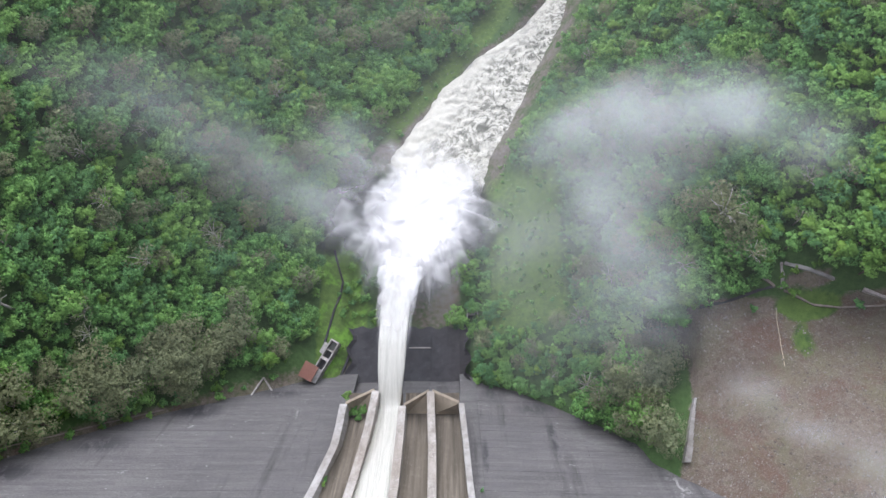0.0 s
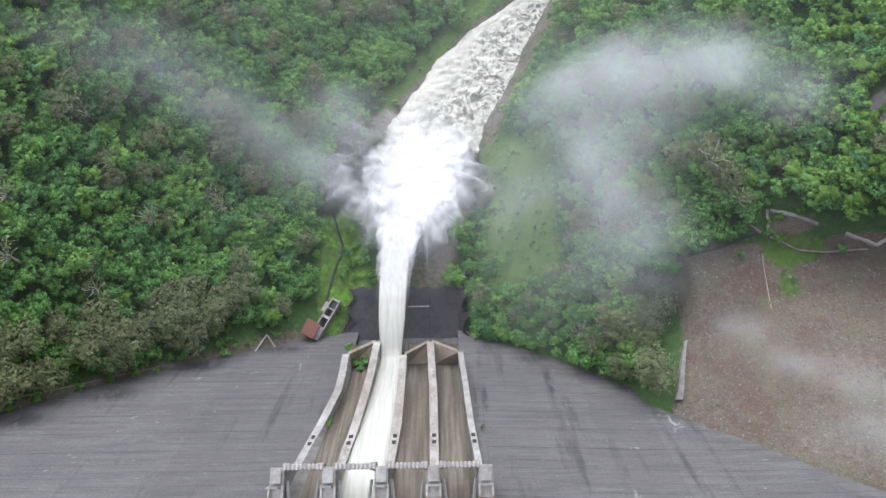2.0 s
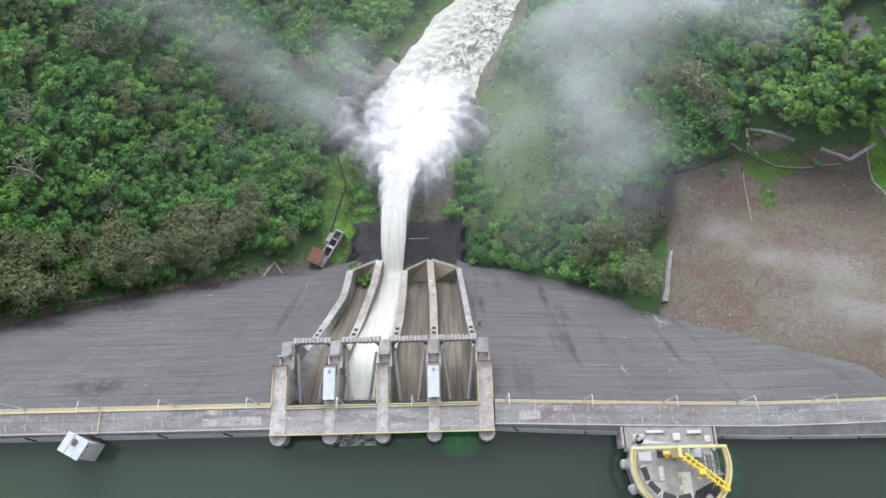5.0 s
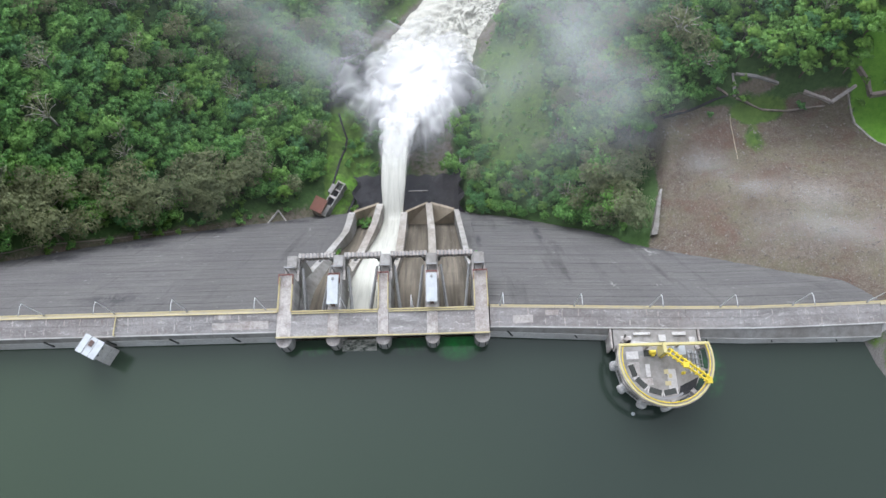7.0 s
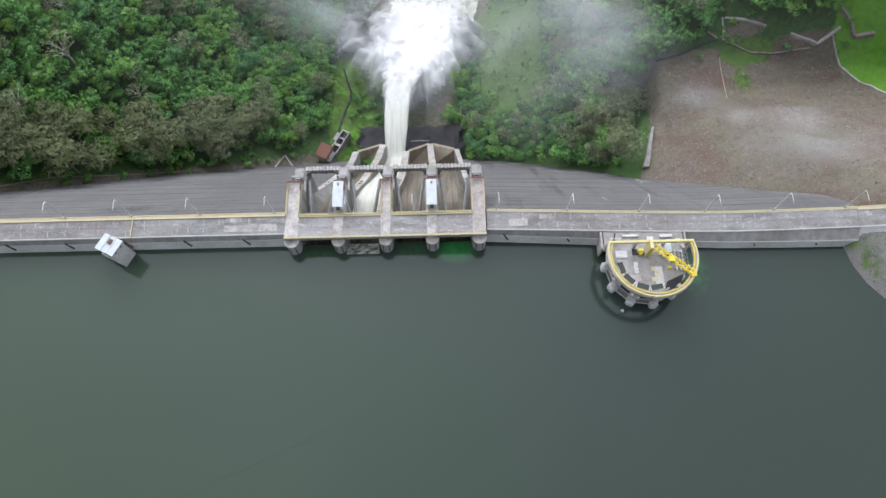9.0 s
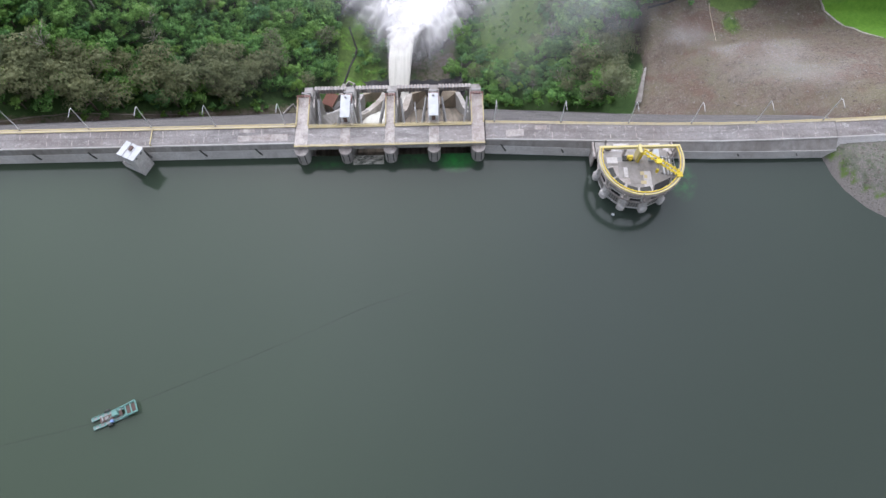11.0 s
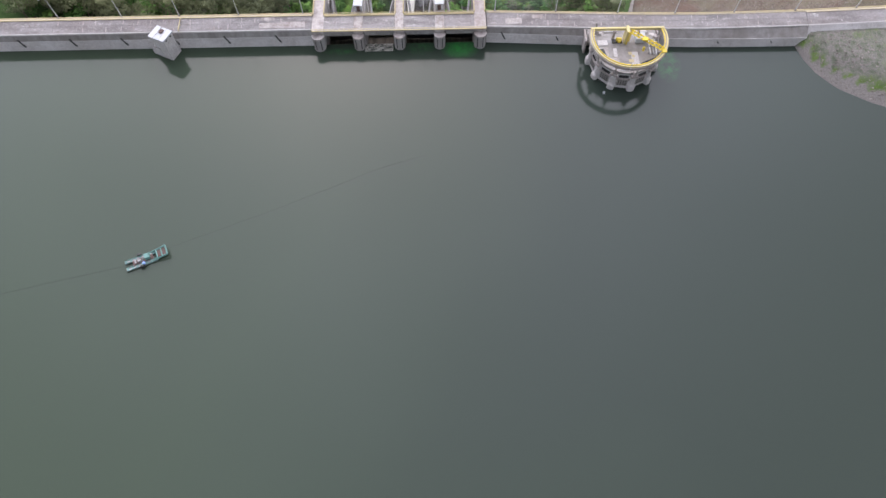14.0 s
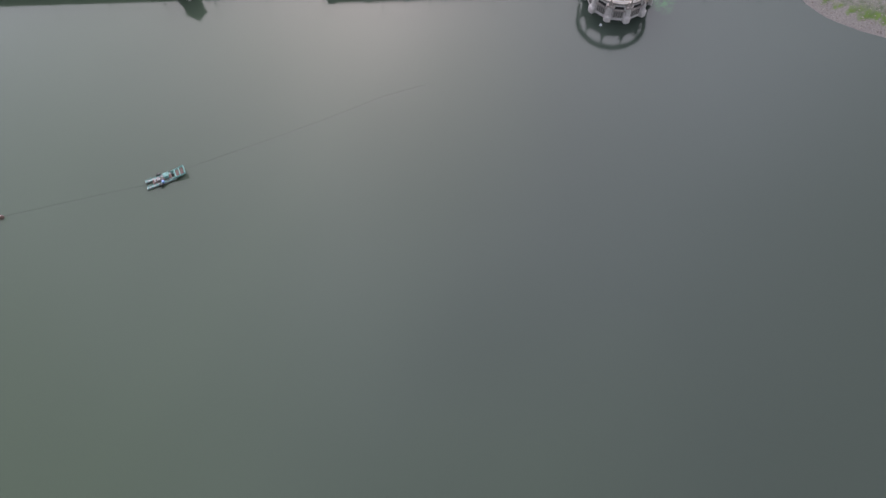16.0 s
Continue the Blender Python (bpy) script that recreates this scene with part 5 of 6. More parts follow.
def terrain_wall(name, pts, w, h, mat, label, category, kind="structure", sink=2.0):
    """A low wall that follows the ground along a plan line."""
    dense = []
    for (xa, ya), (xb, yb) in zip(pts[:-1], pts[1:]):
        n = max(2, int(math.hypot(xb - xa, yb - ya) / 2.5))
        dense += [(xa + (xb - xa) * k / n, ya + (yb - ya) * k / n) for k in range(n)]
    dense.append(pts[-1])
    root = tagged(new(name), label, category, kind=kind)
    P = np.array(dense)
    Z = land(P[:, 0], P[:, 1])
    for k in range(len(P) - 1):
        d = P[k + 1] - P[k]
        d = d / np.hypot(*d)
        nx, ny = -d[1] * w / 2, d[0] * w / 2
        ra = [(P[k][0] + nx, P[k][1] + ny, Z[k] - sink), (P[k][0] - nx, P[k][1] - ny, Z[k] - sink), (P[k][0] - nx, P[k][1] - ny, Z[k] + h), (P[k][0] + nx, P[k][1] + ny, Z[k] + h)]
        q = P[k + 1] - d * 0.04
        rb = [(q[0] + nx, q[1] + ny, Z[k + 1] - sink), (q[0] - nx, q[1] - ny, Z[k + 1] - sink), (q[0] - nx, q[1] - ny, Z[k + 1] + h), (q[0] + nx, q[1] + ny, Z[k + 1] + h)]
        part("wall_section", MB().prism(ra, rb), mat, root)
    return root


terrain_wall("retaining_wall_west", [(-43.4, 50), (-42.2, 55.9), (-40.5, 66.4), (-38.6, 72.4), (-38.0, 77.9), (-40.1, 84.2), (-42, 91)], 0.7, 0.6, M["apron"], "dark retaining wall along the grass strip", "wall")
terrain_wall("channel_wall", [(-36.3, 41.5), (-33.5, 52.3)], 0.8, 1.0, M["apron"], "dark low wall beside the apron", "wall")
terrain_wall("toe_path", [(-150.0, 0.0), (-130.5, 12.2), (-116.5, 17.4), (-104.3, 22.1), (-89.6, 26.9)], 0.45, 0.15, M["rock"], "narrow weathered gutter along the foot of the dam", "path")
terrain_wall("ruined_wall", [(-64.8, 32.7), (-61.7, 39.2), (-58.4, 34.5)], 0.5, 0.9, M["pale"], "broken low concrete walls at the dam's foot", "ruin")
terrain_wall("embankment_path", [(102.2, 66.1), (102.6, 58.9)], 1.1, 0.25, M["pale"], "pale concrete path", "path")
terrain_wall("hill_path", [(102.8, 65.8), (109, 63.2), (115.6, 60.3)], 1.2, 0.3, M["concrete"], "worn path below the trees", "path")
terrain_wall("side_path", [(96.9, 62.5), (100.5, 59.7)], 0.9, 0.25, M["rock"], "short brown path at the woods' edge", "path")
terrain_wall("gutter", [(100.5, 59.7), (97.1, 59.2), (88.8, 56.6), (79, 54.5)], 0.9, 0.2, M["apron"], "dark gutter along the top of the bare slope", "gutter")
terrain_wall("lower_path", [(103.1, 58.5), (111.7, 54.3), (119.5, 53.3), (131.3, 53.3)], 0.8, 0.2, M["rock"], "narrow gutter path across the grass", "path")
terrain_wall("slope_gutter", [(101.3, 55.5), (100.6, 46.8), (100.4, 36.0)], 0.24, 0.08, M["ramp"], "narrow tan gutter down the bare slope", "gutter")
terrain_wall("steps_path", [(123.8, 57.5), (133.2, 54.2), (139.2, 57.0)], 1.5, 0.3, M["pale"], "pale concrete path with steps", "path")
terrain_wall("lawn_path", [(137.2, 56.4), (141, 50.8), (146, 43.6), (149.8, 38.2), (153.5, 28)], 0.7, 0.15, M["pale"], "narrow pale path along the lawn", "path")
terrain_wall("stone_wall", [(138.1, 60.8), (142.7, 57.3), (144.7, 54.4), (151.0, 54.7)], 1.3, 0.9, M["rock"], "low dark stone wall at the edge of the lawn", "wall")
training = tagged(new("stone_training_wall"), "pale stepped stone wall at the embankment's edge", "wall", kind="structure")
for k in range(9):
    t0, t1 = k / 9, (k + 1) / 9
    w = 1.9 - 1.4 * t0
    xa, ya, xb, yb = 68.6 + 6.2 * t0, 9.3 + 18.3 * t0, 68.6 + 6.2 * t1, 9.3 + 18.3 * t1
    zz = float(land(np.array([xa]), np.array([ya]))[0]) + 1.5
    part("wall_step", MB().prism([(xa - w / 2, ya, zz - 4), (xa + w / 2, ya, zz - 4), (xa + w / 2, ya, zz), (xa - w / 2, ya, zz)], [(xb - w / 2, yb - 0.05, zz - 4), (xb + w / 2, yb - 0.05, zz - 4), (xb + w / 2, yb - 0.05, zz), (xb - w / 2, yb - 0.05, zz)]), M["concrete"], training)

# dark wet apron below the buckets
mb = MB()
v, f = [], []
ay, ax = np.arange(37.5, 61, 1.5), np.arange(-34, 10.1, 1.5)
for y in ay:
    for x in ax:
        edge = 1.2 * math.sin(y * 0.7) * (abs(x + 12) > 20)
        gz_ = max(float(land(np.array([x + q]), np.array([y + r]))[0]) for q in (-2, 0, 2) for r in (-2, 0, 2))
        v.append((x + edge, y + 0.6 * math.sin(x), gz_ + 0.45 + 0.12 * math.sin(x * 1.3) * math.sin(y * 1.1)))
n = len(ax)
for k in range(len(ay) - 1):
    for j in range(n - 1):
        f.append((n * k + j, n * k + j + 1, n * k + j + n + 1, n * k + j + n))
tagged(part("apron", mb.add(v, f), M["apron"]), "dark wet rock apron below the spillway", "apron", kind="structure")

# ---- small things on and by the crest ----
white_float = thing("float", "small white float beside the intake tower", "float", at=(44.95, -50.9, LAKE))
part("body", MB().tube([(0, 0, -0.2), (0, 0, 0.15), (0, 0, 0.5)], 0.5, 10, 0.3), M["white"], white_float)
part("rope_eye", MB().tube([(0, 0, 0.5), (0, 0, 0.75)], 0.08, 6), M["steel"], white_float)
barrier = thing("road_barrier", "faded yellow barrier across the crest road", "barrier", at=(-77.6, -27.9, DECK - 0.6))
part("beam", MB().box(-0.12, 0.12, -2.4, 2.5, 0.75, 1.05, 0.03), M["yellow"], barrier)
for y in (-2.3, 0.0, 2.3):
    part("post", MB().box(-0.12, 0.12, y - 0.1, y + 0.1, -0.7 + 0.27 * y, 0.75), M["yellow"], barrier)
marks = tagged(new("road_marks"), "pale sealed joints and worn marks on the crest road", "road marks", kind="structure")
g = np.random.default_rng(31)
dash = MB().box(-0.09, 0.09, -0.75, 0.75, 0, 0.012).mesh("joint_seal", M["pale"])
patch_me = MB().box(-1.0, 1.0, -1.2, 1.2, 0, 0.01).mesh("repair_patch", M["pale"])
for x in np.concatenate([np.arange(-118, -41, 3.9), np.arange(14, 108, 3.9)]):
    for y in (-26.6, -29.0):
        if g.random() < 0.75:
            o = new("joint_seal", dash)
            o.parent = marks
            xx = x + g.uniform(-0.7, 0.7)
            dip = settle(xx, -28, 5)[2] - 5
            yy = y + g.uniform(-0.4, 0.4)
            o.location, o.rotation_euler, o.scale = (xx, yy + float(skew(xx)), road_z(yy) + dip + 0.012), (math.atan((DECK - ROAD_LOW) / 4.9), 0, g.uniform(-0.12, 0.12)), (g.uniform(0.6, 1.8), g.uniform(0.5, 1.4), 1)
for n, (x, y, sx, sy) in enumerate(((-50, -28.6, 4.5, 0.7), (-44.5, -28.5, 3.5, 0.8), (-52, -26.4, 2.0, 0.5), (20, -28.4, 2.4, 0.8), (27, -26.8, 1.6, 0.5))):
    o = new("repair_patch", patch_me)
    o.parent = marks
    o.location, o.rotation_euler, o.scale = (x, y + float(skew(x)), road_z(y) + settle(x, -28, 5)[2] - 5 + 0.016 + 0.006 * n), (math.atan((DECK - ROAD_LOW) / 4.9), 0, 0), (sx, sy, 1)

# thin line floating on the reservoir beside the boat
line = thing("floating_line", "thin dark line floating on the reservoir", "line")
for pts in (((-119.7, -111.4), (-102.9, -107.3), (-82.8, -102.7)), ((-72.1, -97.7), (-64.3, -94.5), (-47.1, -87.6), (-31.7, -81.0), (-19.2, -75.3), (-6.5, -71.3))):
    part("rope", MB().tube([(x, y + 0.5, LAKE + 0.005) for x, y in pts], 0.022, 6), M["dark"], line)

# training wall and joints on the apron
az = float(land(np.array([-4.0]), np.array([48.0]))[0])
apron_wall = tagged(new("apron_wall"), "dark low wall and pale sill on the wet apron", "wall", kind="structure")
part("wall", MB().box(-4.1, -3.3, 40.0, 56.0, az - 3, az + 1.6, 0.05), M["apron"], apron_wall)
part("sill", MB().box(-12.0, -4.15, 51.9, 52.3, az - 3, az + 0.9, 0.03), M["pale"], apron_wall)

# broken water drawn towards the open gate
xs, ys = np.meshgrid(np.linspace(-23.95, -15.55, 43), np.linspace(-34.2, -31.3, 16))
h = LAKE + 0.05 + (0.14 * fbm(xs, ys, 1.1, 4, 2.0) + 0.08) * smooth01(-34.2, -33.2, ys)
i = (np.arange(15)[:, None] * 43 + np.arange(42)[None, :]).ravel()
me = raw("ripples", np.stack([xs.ravel(), ys.ravel(), h.ravel() - 0.1 * (ys.ravel() < -34.1)], 1), np.stack([i, i + 1, i + 44, i + 43], 1), foam_material("broken_water", (0.55, 0.54, 0.48), (0.05, 0.065, 0.05), 1.3, (0.6, 1.4, 1), 0.38, 0.60), True)
tagged(new("ripples", me), "pale broken water drawn under the raised gate", "water", kind="stuff")

# drain inlet on the right bank below the spillway
iz = float(land(np.array([11.0]), np.array([63.0]))[0])
inlet = thing("drain_inlet", "pale concrete drain inlet with a dark mouth on the river bank", "drain inlet", at=(11.4, 63.0, iz))
for s in (-1.9, 1.9):
    part("side_wall", MB().box(s - 0.2, s + 0.2, -1.2, 4.6, -2.0, 2.2, 0.04), M["concrete"], inlet)
for k in range(5):
    part("step", MB().box(-1.7, 1.7, 0.8 + 0.75 * k, 1.5 + 0.75 * k, -2.0, 0.9 + 0.25 * k, 0.03), M["concrete"], inlet)
# solid block; its near-black colour is the shade inside the mouth
part("mouth", MB().box(-1.7, 1.7, -1.2, 0.78, -2.0, 0.3), M["dark"], inlet)

# ---- woods ----
rng = np.random.default_rng(7)


def crown_mesh(radius, height, leaves, lobes, size, seed, flat=0.75, ragged=0.3):
    """A crown of many small leaves on uneven clumps, its base at z = 0: points, leaf triangles and the roundness of the clumps."""
    g = np.random.default_rng(seed)
    centres = [(0, 0, height * 0.62, radius * 0.56)]
    for k in range(lobes):
        a = 2 * math.pi * (k + g.random() * 0.7) / lobes
        r = radius * (0.42 + 0.33 * g.random())
        centres.append((r * math.cos(a), r * math.sin(a), height * (0.28 + 0.5 * g.random()), radius * (0.28 + 0.2 * g.random())))
    clumps = []
    for cx, cy, cz, cr in centres:
        for _ in range(8):
            d = g.normal(size=3)
            d[2] = abs(d[2]) - 0.2
            d /= np.linalg.norm(d)
            clumps.append((*(np.array([cx, cy, cz]) + d * cr * 0.72 * (1, 1, flat)), cr * (0.30 + 0.26 * g.random()), *d))
    C = np.array(clumps)
    pick = g.choice(len(C), leaves, p=C[:, 3] ** 2 / (C[:, 3] ** 2).sum())
    c = C[pick]
    d = g.normal(size=(leaves, 3))
    d[:, 2] = np.abs(d[:, 2]) - 0.25
    d /= np.linalg.norm(d, axis=1)[:, None]
    p = c[:, :3] + d * (c[:, 3] * (1.05 - ragged * g.random(leaves) ** 2))[:, None] * (1, 1, flat)
    lump = 0.62 * d + 0.5 * c[:, 4:7] + (0, 0, 0.15)
    lump /= np.linalg.norm(lump, axis=1)[:, None]
    nrm = lump + g.normal(size=(leaves, 3)) * 0.35
    nrm /= np.linalg.norm(nrm, axis=1)[:, None]
    t = np.cross(nrm, g.normal(size=(leaves, 3)))
    t /= np.linalg.norm(t, axis=1)[:, None]
    b = np.cross(nrm, t)
    sz = (size * (0.6 + 0.8 * g.random(leaves)))[:, None]
    v = np.stack([p + t * sz * 1.15, p - t * sz * 0.6 + b * sz * 0.75, p - t * sz * 0.6 - b * sz * 0.75], 1).reshape(-1, 3)
    return v, np.arange(leaves * 3).reshape(-1, 3), np.repeat(lump, 3, 0)


def foliage(name, v, lump, mat, tint=None):
    """Leaf triangles straight from arrays."""
    me = bpy.data.meshes.new(name)
    n = len(v)
    me.vertices.add(n)
    me.loops.add(n)
    me.polygons.add(n // 3)
    me.vertices.foreach_set("co", v.astype(np.float32).ravel())
    me.loops.foreach_set("vertex_index", np.arange(n, dtype=np.int32))
    me.polygons.foreach_set("loop_start", np.arange(0, n, 3, dtype=np.int32))
    me.attributes.new("lump", "FLOAT_VECTOR", "POINT").data.foreach_set("vector", lump.astype(np.float32).ravel())
    if tint is not None:
        me.attributes.new("tint", "FLOAT", "POINT").data.foreach_set("value", tint.astype(np.float32))
    me.update(calc_edges=True)
    me.materials.append(mat)
    return me


def trunk_builder(height, spread, seed, limbs=4):
    g = np.random.default_rng(seed)
    mb = MB()
    mb.tube([(0, 0, -1.5), (0.1, 0.05, height * 0.5), (0.0, 0.1, height)], 0.32, 6, 0.16)
    for k in range(limbs):
        a = 2 * math.pi * (k + g.random()) / limbs
        z = height * (0.55 + 0.4 * g.random())
        mb.tube([(0, 0, z), (spread * 0.5 * math.cos(a), spread * 0.5 * math.sin(a), z + height * 0.35), (spread * math.cos(a), spread * math.sin(a), z + height * 0.5)], 0.14, 5, 0.05)
    return mb


KINDS = []
for name, mat, radius, height, leaves, lobes, size, th in (
        ("leaf", "leaf", 4.2, 6.0, 640, 8, 0.38, 3.0), ("leaf", "leaf", 3.4, 5.5, 470, 7, 0.36, 2.8), ("leaf", "leaf", 5.0, 6.5, 840, 10, 0.39, 3.4),
        ("leaf", "leaf", 2.8, 4.5, 360, 6, 0.34, 2.2), ("olive", "leaf_olive", 5.2, 7.0, 1500, 11, 0.24, 5.0), ("olive", "leaf_olive", 4.2, 6.5, 1050, 9, 0.23, 4.5),
        ("bright", "leaf_bright", 3.6, 5.0, 640, 7, 0.36, 4.5), ("bare", "leaf_olive", 4.2, 6.0, 200, 7, 0.28, 6.5), ("shrub", "leaf", 1.7, 2.2, 130, 4, 0.30, 0.6), ("shrub", "leaf_bright", 1.4, 1.8, 100, 3, 0.28, 0.5)):
    k = len(KINDS)
    v, f, lump = crown_mesh(radius, height, leaves, lobes, size, 100 + k)
    v[:, 2] += th * 0.75
    tm = trunk_builder(th, radius * 0.75, 200 + k, 9 if name == "bare" else 4)
    KINDS.append(dict(name=name, mat=mat, v=v, lump=lump, trunk=tm, radius=radius, crown_me=foliage("crown", v, lump, M[mat]),
                      trunk_me=tm.mesh("trunk", M["pale_bark" if name == "bare" else "bark"], True)))


def wooded(x, y):
    """Where trees stand, and how thick they are there, 0 to 1."""
    z = land(x, y)
    fz = face_z(x, y)
    ok = (z > fz + 0.2) | (y > 50)
    toe = (np.minimum(z, 0) / -FACE_SLOPE + FACE_Y0)
    off = y - toe
    w = ok * np.where(x < -35, smooth01(3, 6, off - np.interp(x, [-80, -70, -50], [0, 3, 3])), 1.0)
    ax, half = river_axis(y), river_half(y)
    w = w * smooth01(half + 6, half + 16, np.abs(x - ax))
    c = cover_weights(x, y, z)
    w = w * (1 - 0.95 * smooth01(0.3, 0.6, c[:, 0])) * (1 - smooth01(0.3, 0.6, c[:, 1]))
    w = w * ~((x > -54) & (x < 13) & (y < 52))
    w = w * ~((np.abs(x + 47) < 9) & (np.abs(y - 45) < 9))
    w = w * np.where((x > 76) & (x < 150) & (y < np.interp(x, [76, 90, 100, 103, 116, 124, 140, 150], [56, 59, 63, 67.5, 62.5, 60, 60, 62])), 0.0, 1.0)
    w = w * np.where((x > 14) & (x < 73) & (y < 62), smooth01(0.0, 0.8, y - (-z / FACE_SLOPE + FACE_Y0)), 1.0)
    w = w * ~((x > -46.5) & (x < -25) & (y < 104))
    w = w * ~((y < 50) & (x > np.interp(y, [0, 12, 28, 40, 50], [58, 61, 67, 70, 71])) & (x < 150))
    w = w * (np.hypot((x - 135.5) / 7.5, (y - 92) / 7.5) > 1)
    return w * (y > -28) * (y < 252) * (np.abs(x) < 148 + 0.24 * y)


def scatter():
    """Jittered grid of tree feet: x, y, z, kind, scale, turn."""
    out = []
    step = 3.7
    for gx in np.arange(-235, 235, step):
        for gy in np.arange(-10, 285, step):
            x, y = gx + rng.uniform(-2.0, 2.0), gy + rng.uniform(-2.0, 2.0)
            out.append((x, y, rng.random(), rng.random(), rng.random(), rng.random()))
    a = np.array(out)
    w = wooded(a[:, 0], a[:, 1])
    a = a[a[:, 2] < w * 0.93]
    z = land(a[:, 0], a[:, 1])
    fz = face_z(a[:, 0], a[:, 1])
    toe_off = a[:, 1] - (-z / FACE_SLOPE + FACE_Y0)
    rows = []
    patch = fbm(a[:, 0], a[:, 1], 40.0, 2, 2.0)
    for i in range(len(a)):
        x, y, _, r1, r2, r3 = a[i]
        olive = (x < -55 and toe_off[i] < 24) or (48 < x < 76 and y < 48)
        if olive and r1 < 0.34:
            kind = 4 if r1 < 0.22 else 5
        elif r1 > 0.97:
            kind = 7
        elif (r1 > 0.90 and patch[i] > -0.2) or (x > 95 and y < 130 and r1 > 0.55):
            kind = 6
        elif r1 > 0.86:
            kind = 5
        else:
            kind = int(r1 / 0.86 * 3.999)
        small = 0.62 if (x > 10 and x < 45 and y < 130) else 1.0
        if kind in (4, 5):
            small *= 1.3
        rows.append((x, y, z[i], kind, (0.72 + 0.5 * r2) * small, r3 * 2 * math.pi))
    return rows


FEET = scatter()
# single bleached trees that stand out of the canopy
for x, y, big in ((83.9, 79.2, 1.7), (-126.1, 52.4, 1.6), (-129.0, 70.8, 1.3), (-96.3, 73.0, 1.4), (-136.9, 30.9, 1.5), (91.2, 66.9, 1.1)):
    FEET.append((x, y, float(land(np.array([x]), np.array([y]))[0]) + 1.5, 7, big, x))


def shrubs():
    """Low growth on the open banks and along the woods' edges."""
    out = []
    g = np.random.default_rng(19)
    n = 12000
    x, y = g.uniform(-130, 150, n), g.uniform(10, 250, n)
    z = land(x, y)
    cv = cover_weights(x, y, z)
    ax, half = river_axis(y), river_half(y)
    toe = -z / FACE_SLOPE + FACE_Y0
    on_right = (x > 11) & (x < 72) & (y > toe + 0.2) & (y < np.where(x < 52, 140, 45))
    ok = (np.abs(x - ax) > half + 3) & ((y > toe + 0.2) | (y > 50)) & ~((x > -36) & (x < 10) & (y < 62)) & ~((np.abs(x + 45) < 7) & (np.abs(y - 46) < 9))
    p = np.where(on_right, np.where((x < 44) & (y > 52), 0.4, 0.75), np.where(cv[:, 1] > 0.45, 0.04, np.where(cv[:, 0] > 0.4, 0.08, 0.16)))
    p = np.where((x > 63) & (y < 52), np.where((x < 74) & (y > 28), 0.15, 0.0), p)
    p = np.where((x < -55) & (y < toe + 14), np.where((x > -75) & (y < toe + 8), 0.12, 0.7), p)
    p = np.where((x > -54) & (x < -29) & (y < 100), np.where(x > -38, 0.3, 0.05), p)
    for i in np.nonzero(ok & (g.random(n) < p))[0]:
        low = 0.55 if 11 < x[i] < 44 and y[i] > 52 else 1.0
        out.append((x[i], y[i], z[i] - 0.2, 8 if g.random() < 0.75 else 9, (0.6 + 0.8 * g.random()) * low, 6.28 * g.random()))
    return out


SHRUBS = shrubs()
near = [r for r in FEET if (-125 < r[0] < -40 and r[1] < 66) or (12 < r[0] < 80 and r[1] < 56)]
near = near[:300]
near_set = set(id(r) for r in near)
TREE_LABEL = {"leaf": "leafy green broadleaf tree on the valley side", "olive": "olive-brown broadleaf tree at the foot of the dam", "bright": "bright green young tree among darker trees", "bare": "thin half-bare grey tree among the woods"}
masters = {}
for r in near:
    k = KINDS[int(r[3])]
    m = pose(r[0], r[1], r[2], 0, 0, math.degrees(r[5]))
    if r[3] not in masters:
        t = thing("tree", TREE_LABEL[k["name"]], "tree", "trees near the dam")
        for nm, me in (("trunk", k["trunk_me"]), ("crown", k["crown_me"])):
            o = new(nm, me)
            o.parent = t
        t.matrix_world = m
        masters[r[3]] = t
    else:
        t = copy_thing(masters[r[3]], m)
    t.scale = (r[4],) * 3


def join_trees(rows, name, label, key):
    """Far woods: all trees of one foliage in one mesh."""
    vs, ls, ts = [], [], []
    for r in rows:
        k = KINDS[int(r[3])]
        c, s = math.cos(r[5]), math.sin(r[5])
        for src, dst, m, at in ((k["v"], vs, r[4], r[:3]), (k["lump"], ls, 1.0, (0, 0, 0))):
            dst.append(np.stack([(src[:, 0] * c - src[:, 1] * s) * m + at[0], (src[:, 0] * s + src[:, 1] * c) * m + at[1], src[:, 2] * m + at[2]], 1).astype(np.float32))
        ts.append(np.full(len(k["v"]), (r[0] * 7.31 + r[1] * 3.17) % 1.0, np.float32))
    me = foliage(name, np.concatenate(vs), np.concatenate(ls), M[key], np.concatenate(ts))
    tagged(new(name, me), label, "woods", kind="stuff")


LITE = []
for hgt in (3.0, 5.2):
    mb = MB().tube([(0, 0, -1.5), (0.05, 0, hgt * 0.6), (0, 0.05, hgt + 1.5)], 0.28, 5, 0.12)
    for k in range(3):
        an = 2.1 * k
        mb.tube([(0, 0, hgt * 0.6), (1.6 * math.cos(an), 1.6 * math.sin(an), hgt + 1.2)], 0.1, 4, 0.04)
    LITE.append(mb)


def join_trunks(rows, name, label, bare):
    vs, fs, n = [], [], 0
    for r in rows:
        k = KINDS[int(r[3])]
        if (k["name"] == "bare") != bare:
            continue
        tm = k["trunk"] if bare else LITE[k["name"] == "olive"]
        vs.append(np.array(tm.v) * r[4] + np.array(r[:3]))
        fs += [tuple(i + n for i in q) for q in tm.f]
        n += len(tm.v)
    me = raw(name, np.concatenate(vs), fs, M["pale_bark" if bare else "bark"], True)
    tagged(new(name, me), label, "woods", kind="stuff")


far = [r for r in FEET if id(r) not in near_set]
